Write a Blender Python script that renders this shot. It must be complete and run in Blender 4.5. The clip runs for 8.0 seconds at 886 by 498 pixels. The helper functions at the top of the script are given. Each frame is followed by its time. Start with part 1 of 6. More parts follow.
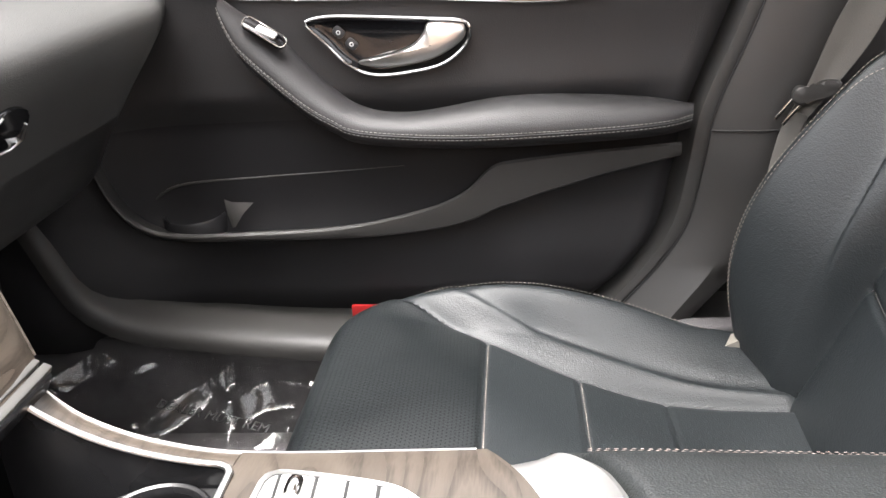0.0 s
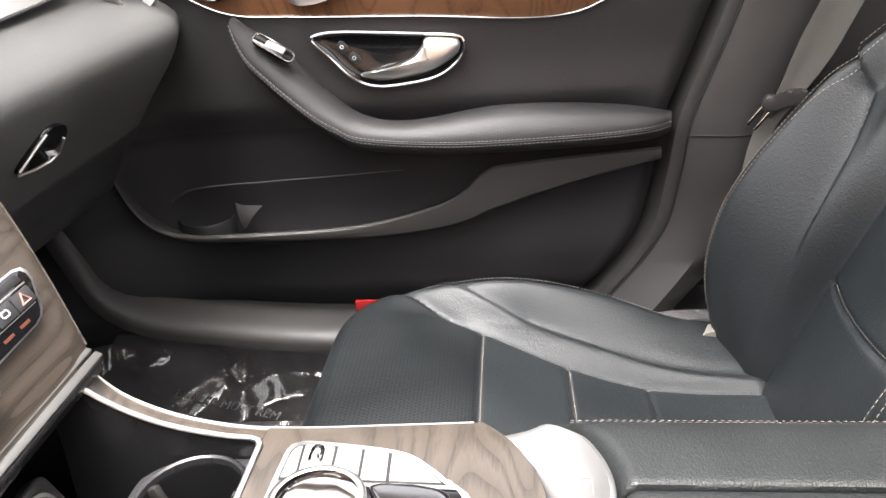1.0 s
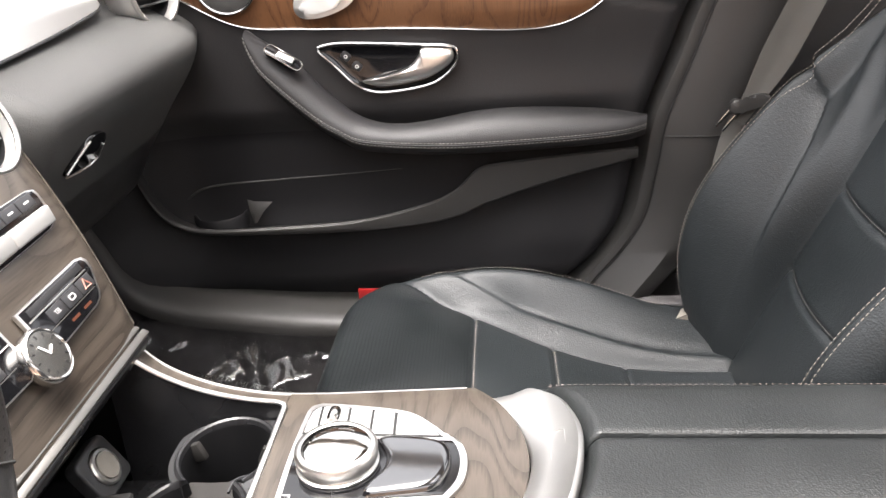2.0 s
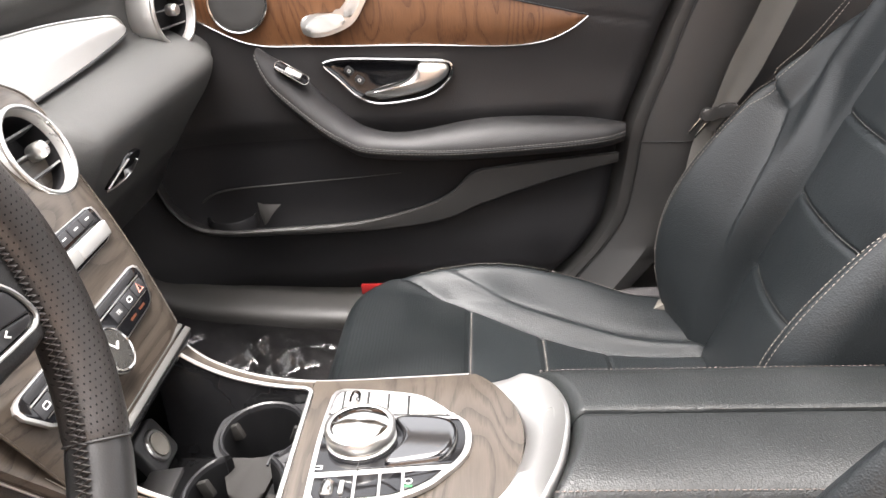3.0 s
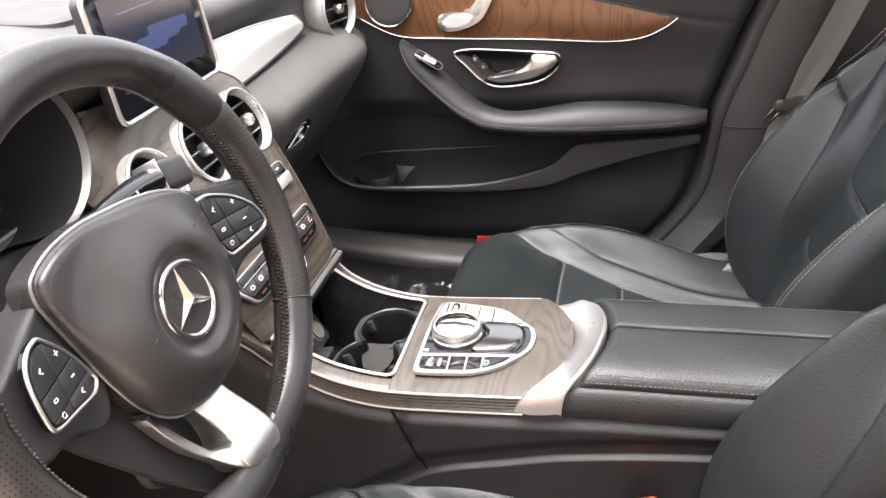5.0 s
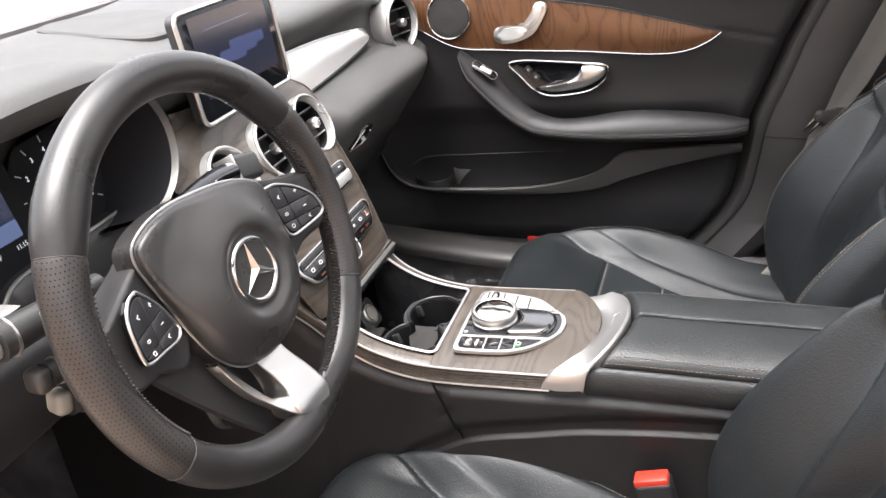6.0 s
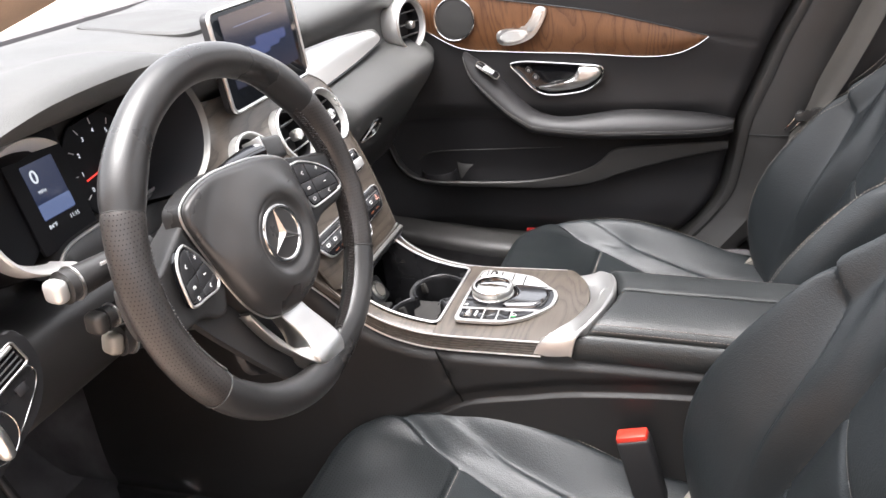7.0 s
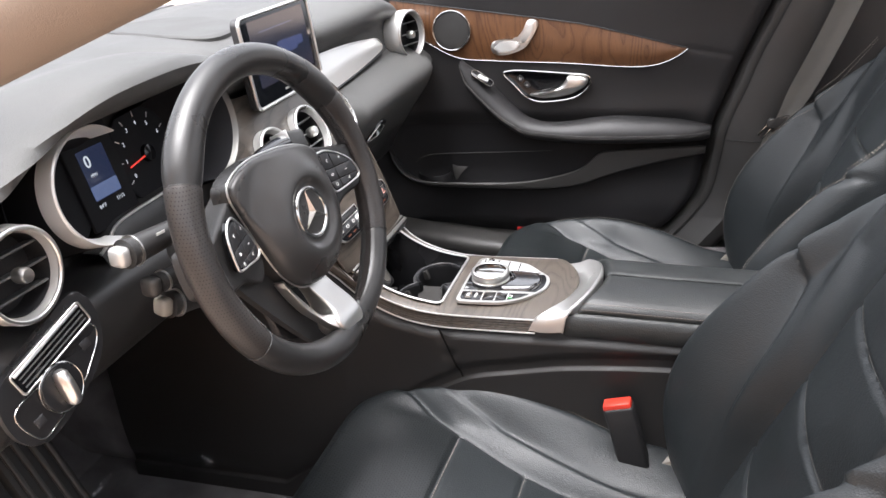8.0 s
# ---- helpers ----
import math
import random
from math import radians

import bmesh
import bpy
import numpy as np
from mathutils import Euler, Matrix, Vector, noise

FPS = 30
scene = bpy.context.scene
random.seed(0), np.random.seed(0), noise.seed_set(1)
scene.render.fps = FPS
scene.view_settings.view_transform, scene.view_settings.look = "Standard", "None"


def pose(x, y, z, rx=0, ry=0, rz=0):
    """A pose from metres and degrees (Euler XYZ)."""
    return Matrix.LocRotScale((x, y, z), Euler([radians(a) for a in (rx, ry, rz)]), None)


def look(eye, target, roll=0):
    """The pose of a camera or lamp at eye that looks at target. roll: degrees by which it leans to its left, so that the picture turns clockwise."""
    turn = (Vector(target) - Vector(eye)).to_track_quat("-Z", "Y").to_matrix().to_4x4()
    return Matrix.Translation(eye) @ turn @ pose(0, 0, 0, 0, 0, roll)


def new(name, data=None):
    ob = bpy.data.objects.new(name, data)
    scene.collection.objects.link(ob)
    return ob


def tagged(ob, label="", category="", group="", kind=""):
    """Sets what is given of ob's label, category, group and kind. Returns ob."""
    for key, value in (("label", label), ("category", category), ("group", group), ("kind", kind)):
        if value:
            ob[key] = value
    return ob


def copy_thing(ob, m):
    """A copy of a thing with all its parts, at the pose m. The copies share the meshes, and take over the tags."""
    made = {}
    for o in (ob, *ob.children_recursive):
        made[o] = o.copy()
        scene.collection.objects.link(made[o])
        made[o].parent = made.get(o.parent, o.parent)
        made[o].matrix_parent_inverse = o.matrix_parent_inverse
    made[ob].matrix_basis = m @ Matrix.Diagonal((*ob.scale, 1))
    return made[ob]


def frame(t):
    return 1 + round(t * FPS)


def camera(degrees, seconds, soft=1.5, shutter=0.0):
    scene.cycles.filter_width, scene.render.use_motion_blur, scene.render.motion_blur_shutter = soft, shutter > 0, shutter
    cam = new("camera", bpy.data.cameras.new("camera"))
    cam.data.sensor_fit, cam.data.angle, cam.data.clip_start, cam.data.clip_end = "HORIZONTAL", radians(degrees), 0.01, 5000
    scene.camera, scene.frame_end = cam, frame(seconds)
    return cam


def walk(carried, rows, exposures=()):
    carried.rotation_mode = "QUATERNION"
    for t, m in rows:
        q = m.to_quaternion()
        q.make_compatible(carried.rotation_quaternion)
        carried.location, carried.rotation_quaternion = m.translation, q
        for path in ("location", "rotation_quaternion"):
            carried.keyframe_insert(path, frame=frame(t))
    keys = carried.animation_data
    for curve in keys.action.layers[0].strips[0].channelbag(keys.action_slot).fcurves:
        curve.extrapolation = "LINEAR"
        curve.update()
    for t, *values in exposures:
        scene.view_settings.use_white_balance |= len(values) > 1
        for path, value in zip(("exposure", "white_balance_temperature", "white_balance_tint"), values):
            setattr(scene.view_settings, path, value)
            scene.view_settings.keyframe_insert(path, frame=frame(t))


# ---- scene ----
cam = camera(55.3, 8.0)
PATH = [
    (0, (0.187, -0.343, 0.885), (0.004, 1.486, 0.095), -3.9),
    (0.5, (0.189, -0.378, 0.899), (0.011, 1.443, 0.093), -3.6),
    (1, (0.19, -0.416, 0.919), (0.02, 1.41, 0.122), -4.2),
    (1.5, (0.197, -0.461, 0.938), (0.031, 1.371, 0.153), -4.5),
    (2, (0.197, -0.514, 0.96), (0.039, 1.307, 0.147), -4.3),
    (3.3, (0.188, -0.638, 1.041), (0.066, 1.164, 0.181), -4.5),
    (3.5, (0.195, -0.661, 1.054), (0.072, 1.131, 0.174), -4.3),
    (4, (0.21, -0.735, 1.077), (0.09, 1.041, 0.167), -3.5),
    (4.5, (0.24, -0.81, 1.094), (-0.03, 0.957, 0.197), -4.2),
    (5, (0.277, -0.874, 1.119), (-0.169, 0.865, 0.238), -5.6),
    (5.2, (0.29, -0.896, 1.126), (-0.208, 0.833, 0.253), -6.0),
    (6.5, (0.368, -1.024, 1.154), (-0.256, 0.679, 0.314), -6.2),
    (7, (0.379, -1.085, 1.158), (-0.238, 0.625, 0.324), -5.8),
    (7.5, (0.381, -1.152, 1.165), (-0.211, 0.571, 0.341), -5.2),
    (8, (0.386, -1.214, 1.172), (-0.192, 0.522, 0.365), -4.8),
]
walk(cam, [(t, look(eye, target, roll)) for t, eye, target, roll in PATH], [(0, 3.25, 6500, 11), (1, 3.2, 6550, 12), (2, 2.98, 6600, 12), (3.5, 3.1, 6600, 12), (4, 3.0, 6650, 13), (4.5, 2.8, 6650, 14), (5, 2.95, 6500, 13), (6.5, 2.6, 6400, 12), (7, 2.8, 6350, 12), (7.5, 2.8, 6300, 12), (8, 2.45, 6250, 12)])

# ---- world, sun and exposure ----
world = bpy.data.worlds.new("world")
scene.world = world
world.use_nodes = True
wn = world.node_tree
sky = wn.nodes.new("ShaderNodeTexSky")
sky.sky_type, sky.sun_disc = "NISHITA", False
SUN_FROM = Vector((-0.08, -0.10, 0.98)).normalized()
sky.sun_elevation = math.asin(SUN_FROM.z)
sky.sun_rotation = math.atan2(SUN_FROM.x, SUN_FROM.y)
sky.air_density, sky.dust_density = 0.7, 6.0
wn.nodes["Background"].inputs[1].default_value = 0.15
haze = wn.nodes.new("ShaderNodeHueSaturation")
haze.inputs["Saturation"].default_value = 0.12
wn.links.new(sky.outputs[0], haze.inputs["Color"])
wn.links.new(haze.outputs[0], wn.nodes["Background"].inputs[0])
sun = new("sun", bpy.data.lights.new("sun", "SUN"))
sun.data.energy, sun.data.angle, sun.data.color = 0.6, radians(60), (1.0, 0.90, 0.78)
sun.matrix_world = look(SUN_FROM * 10, (0, 0, 0))

# ---- materials ----
def material(name, base, rough=0.5, metal=0.0, grain=0.0, grain_scale=400.0, vary=0.15, vary_scale=9.0, spec=0.5, coat=0.0, kind="noise", wear=0.08):
    """A surface with its base colour varied at two scales, uneven roughness and fine relief."""
    m = bpy.data.materials.new(name)
    m.use_nodes = True
    n, l = m.node_tree.nodes, m.node_tree.links
    p = n["Principled BSDF"]
    p.inputs["Metallic"].default_value = metal
    p.inputs["Specular IOR Level"].default_value = spec
    p.inputs["Coat Weight"].default_value = coat
    p.inputs["Coat Roughness"].default_value = 0.12
    co = n.new("ShaderNodeTexCoord")
    big = n.new("ShaderNodeTexNoise")
    big.inputs["Scale"].default_value, big.inputs["Detail"].default_value = vary_scale, 6.0
    l.new(co.outputs["Object"], big.inputs["Vector"])
    ramp = n.new("ShaderNodeMapRange")
    ramp.inputs[1].default_value, ramp.inputs[2].default_value = 0.25, 0.75
    ramp.inputs[3].default_value, ramp.inputs[4].default_value = 1 - vary, 1 + vary
    l.new(big.outputs[0], ramp.inputs[0])
    mul = n.new("ShaderNodeVectorMath")
    mul.operation = "SCALE"
    mul.inputs[0].default_value = base
    l.new(ramp.outputs[0], mul.inputs["Scale"])
    l.new(mul.outputs[0], p.inputs["Base Color"])
    rr = n.new("ShaderNodeMapRange")
    rr.inputs[1].default_value, rr.inputs[2].default_value = 0.3, 0.7
    rr.inputs[3].default_value, rr.inputs[4].default_value = max(rough - wear, 0.02), rough + wear
    l.new(big.outputs[0], rr.inputs[0])
    l.new(rr.outputs[0], p.inputs["Roughness"])
    if grain > 0:
        if kind == "leather":
            tex = n.new("ShaderNodeTexVoronoi")
            tex.inputs["Scale"].default_value = grain_scale
            out = tex.outputs["Distance"]
            warp = n.new("ShaderNodeTexNoise")
            warp.inputs["Scale"].default_value, warp.inputs["Detail"].default_value = grain_scale * 0.35, 3.0
            l.new(co.outputs["Object"], warp.inputs["Vector"])
            add = n.new("ShaderNodeMath")
            add.operation = "ADD"
            l.new(co.outputs["Object"], tex.inputs["Vector"])
            l.new(out, add.inputs[0])
            l.new(warp.outputs[0], add.inputs[1])
            out = add.outputs[0]
        else:
            tex = n.new("ShaderNodeTexNoise")
            tex.inputs["Scale"].default_value, tex.inputs["Detail"].default_value = grain_scale, 4.0
            l.new(co.outputs["Object"], tex.inputs["Vector"])
            out = tex.outputs[0]
        b = n.new("ShaderNodeBump")
        b.inputs["Strength"].default_value, b.inputs["Distance"].default_value = 1.0, grain
        l.new(out, b.inputs["Height"])
        l.new(b.outputs[0], p.inputs["Normal"])
    return m


def wood_material(name, dark, light, axis, rough=0.38, rings=34.0):
    """Open-pored ash veneer: broad cathedral figure and fine pores along one axis."""
    m = material(name, dark, rough, 0.0, 0.0, spec=0.4, coat=0.12)
    n, l = m.node_tree.nodes, m.node_tree.links
    p = n["Principled BSDF"]
    co = n.new("ShaderNodeTexCoord")
    mp = n.new("ShaderNodeMapping")
    mp.inputs["Scale"].default_value = [0.15 if i == axis else 1.0 for i in range(3)]
    l.new(co.outputs["Object"], mp.inputs["Vector"])
    wave = n.new("ShaderNodeTexNoise")
    wave.inputs["Scale"].default_value, wave.inputs["Detail"].default_value, wave.inputs["Distortion"].default_value = 9.0, 2.0, 0.4
    l.new(mp.outputs[0], wave.inputs["Vector"])
    mm = n.new("ShaderNodeMath")
    mm.operation = "MULTIPLY"
    mm.inputs[1].default_value = rings
    l.new(wave.outputs[0], mm.inputs[0])
    fr = n.new("ShaderNodeMath")
    fr.operation = "FRACT"
    l.new(mm.outputs[0], fr.inputs[0])
    pore = n.new("ShaderNodeTexNoise")
    mp2 = n.new("ShaderNodeMapping")
    mp2.inputs["Scale"].default_value = [0.05 if i == axis else 1.0 for i in range(3)]
    l.new(co.outputs["Object"], mp2.inputs["Vector"])
    l.new(mp2.outputs[0], pore.inputs["Vector"])
    pore.inputs["Scale"].default_value, pore.inputs["Detail"].default_value = 620.0, 3.0
    addn = n.new("ShaderNodeMath")
    addn.operation = "MULTIPLY_ADD"
    addn.inputs[1].default_value = 0.55
    l.new(fr.outputs[0], addn.inputs[0])
    half = n.new("ShaderNodeMath")
    half.operation = "MULTIPLY"
    half.inputs[1].default_value = 0.5
    l.new(pore.outputs[0], half.inputs[0])
    l.new(half.outputs[0], addn.inputs[2])
    cr = n.new("ShaderNodeValToRGB")
    cr.color_ramp.elements[0].position, cr.color_ramp.elements[1].position = 0.20, 0.52
    cr.color_ramp.elements[0].color, cr.color_ramp.elements[1].color = (*dark, 1), (*light, 1)
    late = cr.color_ramp.elements.new(0.82)
    late.color = (*(0.62 * a + 0.38 * b for a, b in zip(light, dark)), 1)
    l.new(addn.outputs[0], cr.inputs[0])
    l.new(cr.outputs[0], p.inputs["Base Color"])
    b = n.new("ShaderNodeBump")
    b.inputs["Strength"].default_value, b.inputs["Distance"].default_value = 0.5, 0.0004
    l.new(addn.outputs[0], b.inputs["Height"])
    l.new(b.outputs[0], p.inputs["Normal"])
    return m


def dotted(m, ax, ay, pitch, radius):
    """Adds rows of punched holes, staggered, to a leather: dark and sunk. ax, ay: the axes that they run along; ax -1 runs along x and y alike, ay -1 along x and down z."""
    n, l = m.node_tree.nodes, m.node_tree.links
    p = n["Principled BSDF"]
    co = n.new("ShaderNodeTexCoord")
    sep = n.new("ShaderNodeSeparateXYZ")
    l.new(co.outputs["Object"], sep.inputs[0])

    def op(kind, a, b=None):
        q = n.new("ShaderNodeMath")
        q.operation = kind
        for i, v in enumerate((a, b)):
            if v is None:
                continue
            if isinstance(v, (int, float)):
                q.inputs[i].default_value = v
            else:
                l.new(v, q.inputs[i])
        return q.outputs[0]
    across = op("ADD", sep.outputs[0], sep.outputs[1]) if ax < 0 else sep.outputs[ax]
    along = op("SUBTRACT", sep.outputs[0], sep.outputs[2]) if ay < 0 else sep.outputs[ay]
    u, v = op("DIVIDE", across, pitch), op("DIVIDE", along, pitch * 0.866)
    row = op("FLOOR", v)
    u2 = op("ADD", u, op("MULTIPLY", row, 0.5))
    fu, fv = op("SUBTRACT", op("FRACT", u2), 0.5), op("SUBTRACT", op("FRACT", v), 0.5)
    d = op("SQRT", op("ADD", op("MULTIPLY", fu, fu), op("MULTIPLY", fv, fv)))
    hole = op("LESS_THAN", d, radius / pitch)
    mix = n.new("ShaderNodeMix")
    mix.data_type = "RGBA"
    l.new(hole, mix.inputs["Factor"])
    l.new(p.inputs["Base Color"].links[0].from_socket, mix.inputs["A"])
    mix.inputs["B"].default_value = (0.002, 0.002, 0.002, 1)
    l.new(mix.outputs["Result"], p.inputs["Base Color"])
    b = n.new("ShaderNodeBump")
    b.invert = True
    b.inputs["Strength"].default_value, b.inputs["Distance"].default_value = 1.0, 0.0010
    l.new(op("SUBTRACT", 0.5, op("MULTIPLY", hole, 0.26)), p.inputs["Specular IOR Level"])
    l.new(hole, b.inputs["Height"])
    if p.inputs["Normal"].links:
        l.new(p.inputs["Normal"].links[0].from_socket, b.inputs["Normal"])
    l.new(b.outputs[0], p.inputs["Normal"])
    return m


def glowing(name, colour, strength):
    m = bpy.data.materials.new(name)
    m.use_nodes = True
    p = m.node_tree.nodes["Principled BSDF"]
    p.inputs["Base Color"].default_value = (0.01, 0.01, 0.01, 1)
    p.inputs["Roughness"].default_value = 0.15
    p.inputs["Emission Color"].default_value = (*colour, 1)
    p.inputs["Emission Strength"].default_value = strength
    return m


LEATHER = material("black_leather", (0.01484, 0.01763, 0.01928), 0.42, 0, 0.00024, 560, 0.25, 7, spec=0.40, kind="leather")
LEATHER_PERF = dotted(material("perforated_leather", (0.00935, 0.01139, 0.01246), 0.38, 0, 0.00024, 620, 0.2, 7, kind="leather"), 1, -1, 0.0056, 0.00115)
LEATHER_DASH = material("dash_leatherette", (0.068, 0.06766, 0.06596), 0.50, 0, 0.00026, 800, 0.2, 5, spec=0.22, kind="leather")
RIM_LEATHER = material("rim_leather", (0.0216, 0.02108, 0.02108), 0.3, 0, 0.00007, 900, 0.25, 12, spec=0.5, kind="leather")
RIM_PERF = dotted(material("rim_perforated_leather", (0.03003, 0.02694, 0.02548), 0.36, 0, 0.0001, 900, 0.25, 12, kind="leather"), -1, 2, 0.0044, 0.00068)
PLASTIC = material("soft_black_plastic", (0.02288, 0.02217, 0.02217), 0.42, 0, 0.00025, 900, 0.2, 6)
PLASTIC_DARK = material("hard_black_plastic", (0.0154, 0.01509, 0.01617), 0.5, 0, 0.0002, 900, 0.2, 6)
PILLAR = material("dark_pillar_plastic", (0.03427, 0.03326, 0.03226), 0.48, 0, 0.0002, 900, 0.15, 6)
PLASTIC_GREY = material("grey_trim_plastic", (0.03379, 0.03238, 0.03098), 0.45, 0, 0.0002, 900, 0.15, 6)
GLOSS = material("piano_black", (0.006, 0.006, 0.007), 0.08, 0, 0, vary=0.1, wear=0.03)
BUTTON = material("button_black", (0.0252, 0.0252, 0.027), 0.38, 0, 0.0001, 900)
PRINT = material("white_print", (0.65, 0.65, 0.64), 0.5)
CHROME = material("bright_chrome", (0.60, 0.59, 0.575), 0.14, 1.0, 0, vary=0.05, wear=0.05)
SATIN = material("satin_aluminium", (0.72, 0.71, 0.69), 0.32, 1.0, 0.00005, 1500, vary=0.06, wear=0.06)
BRACKET = material("bright_satin_metal", (0.53, 0.525, 0.515), 0.36, 0.9, 0.00004, 1500, vary=0.04)
DOOR_LEATHER = material("door_leatherette", (0.02013, 0.01932, 0.02013), 0.5, 0, 0.00018, 800, 0.2, 5, spec=0.4, kind="leather")
DOOR_PLASTIC = material("door_lower_plastic", (0.01456, 0.01414, 0.01539), 0.5, 0, 0.0002, 900, 0.2, 6, spec=0.3)
SILVER = material("silver_paint", (0.56, 0.555, 0.54), 0.34, 0.55, 0, vary=0.06)
CARPET = material("black_carpet", (0.138, 0.132, 0.1344), 0.95, 0, 0.0025, 700, 0.35, 14, spec=0.1)
CLOTH = material("headliner_cloth", (0.42, 0.40, 0.37), 0.9, 0, 0.0004, 900, spec=0.1)
BELT = material("belt_webbing", (0.1232, 0.117, 0.1078), 0.7, 0, 0.0005, 700, spec=0.3)
HAZARD = material("pale_red_print", (0.42, 0.20, 0.16), 0.4)
RED = material("red_plastic", (0.525, 0.03375, 0.01875), 0.4, vary=0.08)
THREAD = material("pale_thread", (0.253, 0.2244, 0.1936), 0.7, vary=0.2, vary_scale=120)
THREAD_DOOR = material("grey_thread", (0.154, 0.1496, 0.1408), 0.7)
REFLECTOR = material("dark_red_plastic", (0.2736, 0.01368, 0.01368), 0.35, vary=0.08)
SHELF_METAL = material("shelf_metal", (0.15, 0.146, 0.138), 0.42, 0.8, vary=0.06)
SILL = material("sill_plastic", (0.03168, 0.0301, 0.02851), 0.56, 0, 0.0002, 900, 0.15, 6)
THREAD_DARK = material("dark_thread", (0.03, 0.03, 0.03), 0.7)
WOOD = wood_material("ash_veneer", (0.0258, 0.01995, 0.01548), (0.06708, 0.05461, 0.04343), 1, 0.36, 22.0)
CONSOLE_SIDE = material("console_leatherette", (0.01519, 0.01465, 0.01465), 0.45, 0, 0.00018, 800, 0.2, 5, spec=0.4, kind="leather")
THREAD_LID = material("reddish_thread", (0.165, 0.132, 0.1188), 0.7, vary=0.2, vary_scale=120)
WOOD_DOOR = wood_material("brown_ash_veneer", (0.062, 0.025, 0.011), (0.130, 0.060, 0.027), 2, 0.38, 22.0)
METAL_GREY = material("grey_bracket_paint", (0.21, 0.195, 0.17), 0.5)
SCREEN = material("screen_glass", (0.006, 0.007, 0.009), 0.08, 0, 0, wear=0.02, spec=0.3)
GROUND = material("bounce_ground_brown", (0.42, 0.33, 0.265), 0.9, 0, 0.004, 60, 0.2, 1.5)
FILM = bpy.data.materials.new("clear_plastic_film")
FILM.use_nodes = True
fnodes, flinks = FILM.node_tree.nodes, FILM.node_tree.links
fp, ft, fm = fnodes["Principled BSDF"], fnodes.new("ShaderNodeBsdfTransparent"), fnodes.new("ShaderNodeMixShader")
fp.inputs["Base Color"].default_value, fp.inputs["Roughness"].default_value, fp.inputs["Metallic"].default_value = (0.8, 0.8, 0.78, 1), 0.07, 1.0
fm.inputs[0].default_value = 0.05
flinks.new(ft.outputs[0], fm.inputs[1])
flinks.new(fp.outputs[0], fm.inputs[2])
flinks.new(fm.outputs[0], fnodes["Material Output"].inputs[0])
WELL_BLACK = material("joint_black", (0.004, 0.004, 0.004), 0.8, spec=0.1)
RUBBER = material("black_rubber", (0.009, 0.009, 0.009), 0.6)
GLOW_BLUE = glowing("display_blue", (0.09, 0.12, 0.22), 0.22)
GLOW_ICON = glowing("screen_icon_blue", (0.05, 0.065, 0.15), 0.22)
GLOW_DIM = glowing("display_dim", (0.012, 0.020, 0.055), 0.16)
GLOW_WHITE = glowing("display_white", (0.8, 0.85, 0.9), 0.15)
GLOW_RED = glowing("needle_red", (0.9, 0.06, 0.04), 0.16)
AMBER = material("dark_amber_print", (0.08, 0.022, 0.008), 0.4)
GLOW_GREEN = glowing("lamp_green", (0.1, 0.8, 0.2), 0.3)

# ---- mesh tools ----
def spline(points, n, closed=False):
    """n points along a smooth curve (Catmull-Rom) through the given ones, at even steps."""
    P = [Vector(p) for p in points]
    k = len(P)
    fine = []
    for i in range(k if closed else k - 1):
        a, b, c, d = (P[(i + j) % k] if closed else P[min(max(i + j, 0), k - 1)] for j in (-1, 0, 1, 2))
        for s in range(24):
            t = s / 24
            fine.append(0.5 * (2 * b + (c - a) * t + (2 * a - 5 * b + 4 * c - d) * t * t + (3 * b - a - 3 * c + d) * t ** 3))
    fine.append(P[0].copy() if closed else P[-1].copy())
    far = [0.0]
    for p, q in zip(fine, fine[1:]):
        far.append(far[-1] + (q - p).length)
    out, j = [], 0
    for i in range(n):
        want = far[-1] * i / (n if closed else n - 1)
        while j < len(fine) - 2 and far[j + 1] < want:
            j += 1
        f = (want - far[j]) / max(far[j + 1] - far[j], 1e-9)
        out.append(fine[j].lerp(fine[j + 1], f))
    return out


def part(name, bm, mat, parent=None, label="", smooth=True):
    me = bpy.data.meshes.new(name)
    bmesh.ops.recalc_face_normals(bm, faces=bm.faces)
    bm.to_mesh(me)
    bm.free()
    me.materials.append(mat)
    if smooth:
        me.shade_smooth()
        me.set_sharp_from_angle(angle=radians(42))
    ob = new(name, me)
    if parent is not None:
        ob.parent = parent
        if parent.type == "EMPTY":
            ob.matrix_parent_inverse = Matrix.Translation(-parent.location)
    if label:
        tagged(ob, label)
    return ob


def thing(name, at, label, category, group="", kind=""):
    ob = new(name)
    ob.location = at
    ob.empty_display_size = 0.05
    return tagged(ob, label, category, group, kind)


def sheet(rows, closed_u=False, closed_v=False, caps=False):
    """A mesh from rows of points."""
    bm = bmesh.new()
    V = [[bm.verts.new(p) for p in r] for r in rows]
    nu, nv = len(V), len(V[0])
    for i in range(nu if closed_u else nu - 1):
        for j in range(nv if closed_v else nv - 1):
            bm.faces.new((V[i][j], V[(i + 1) % nu][j], V[(i + 1) % nu][(j + 1) % nv], V[i][(j + 1) % nv]))
    if caps:
        bm.faces.new(V[0])
        bm.faces.new(V[-1][::-1])
    return bm


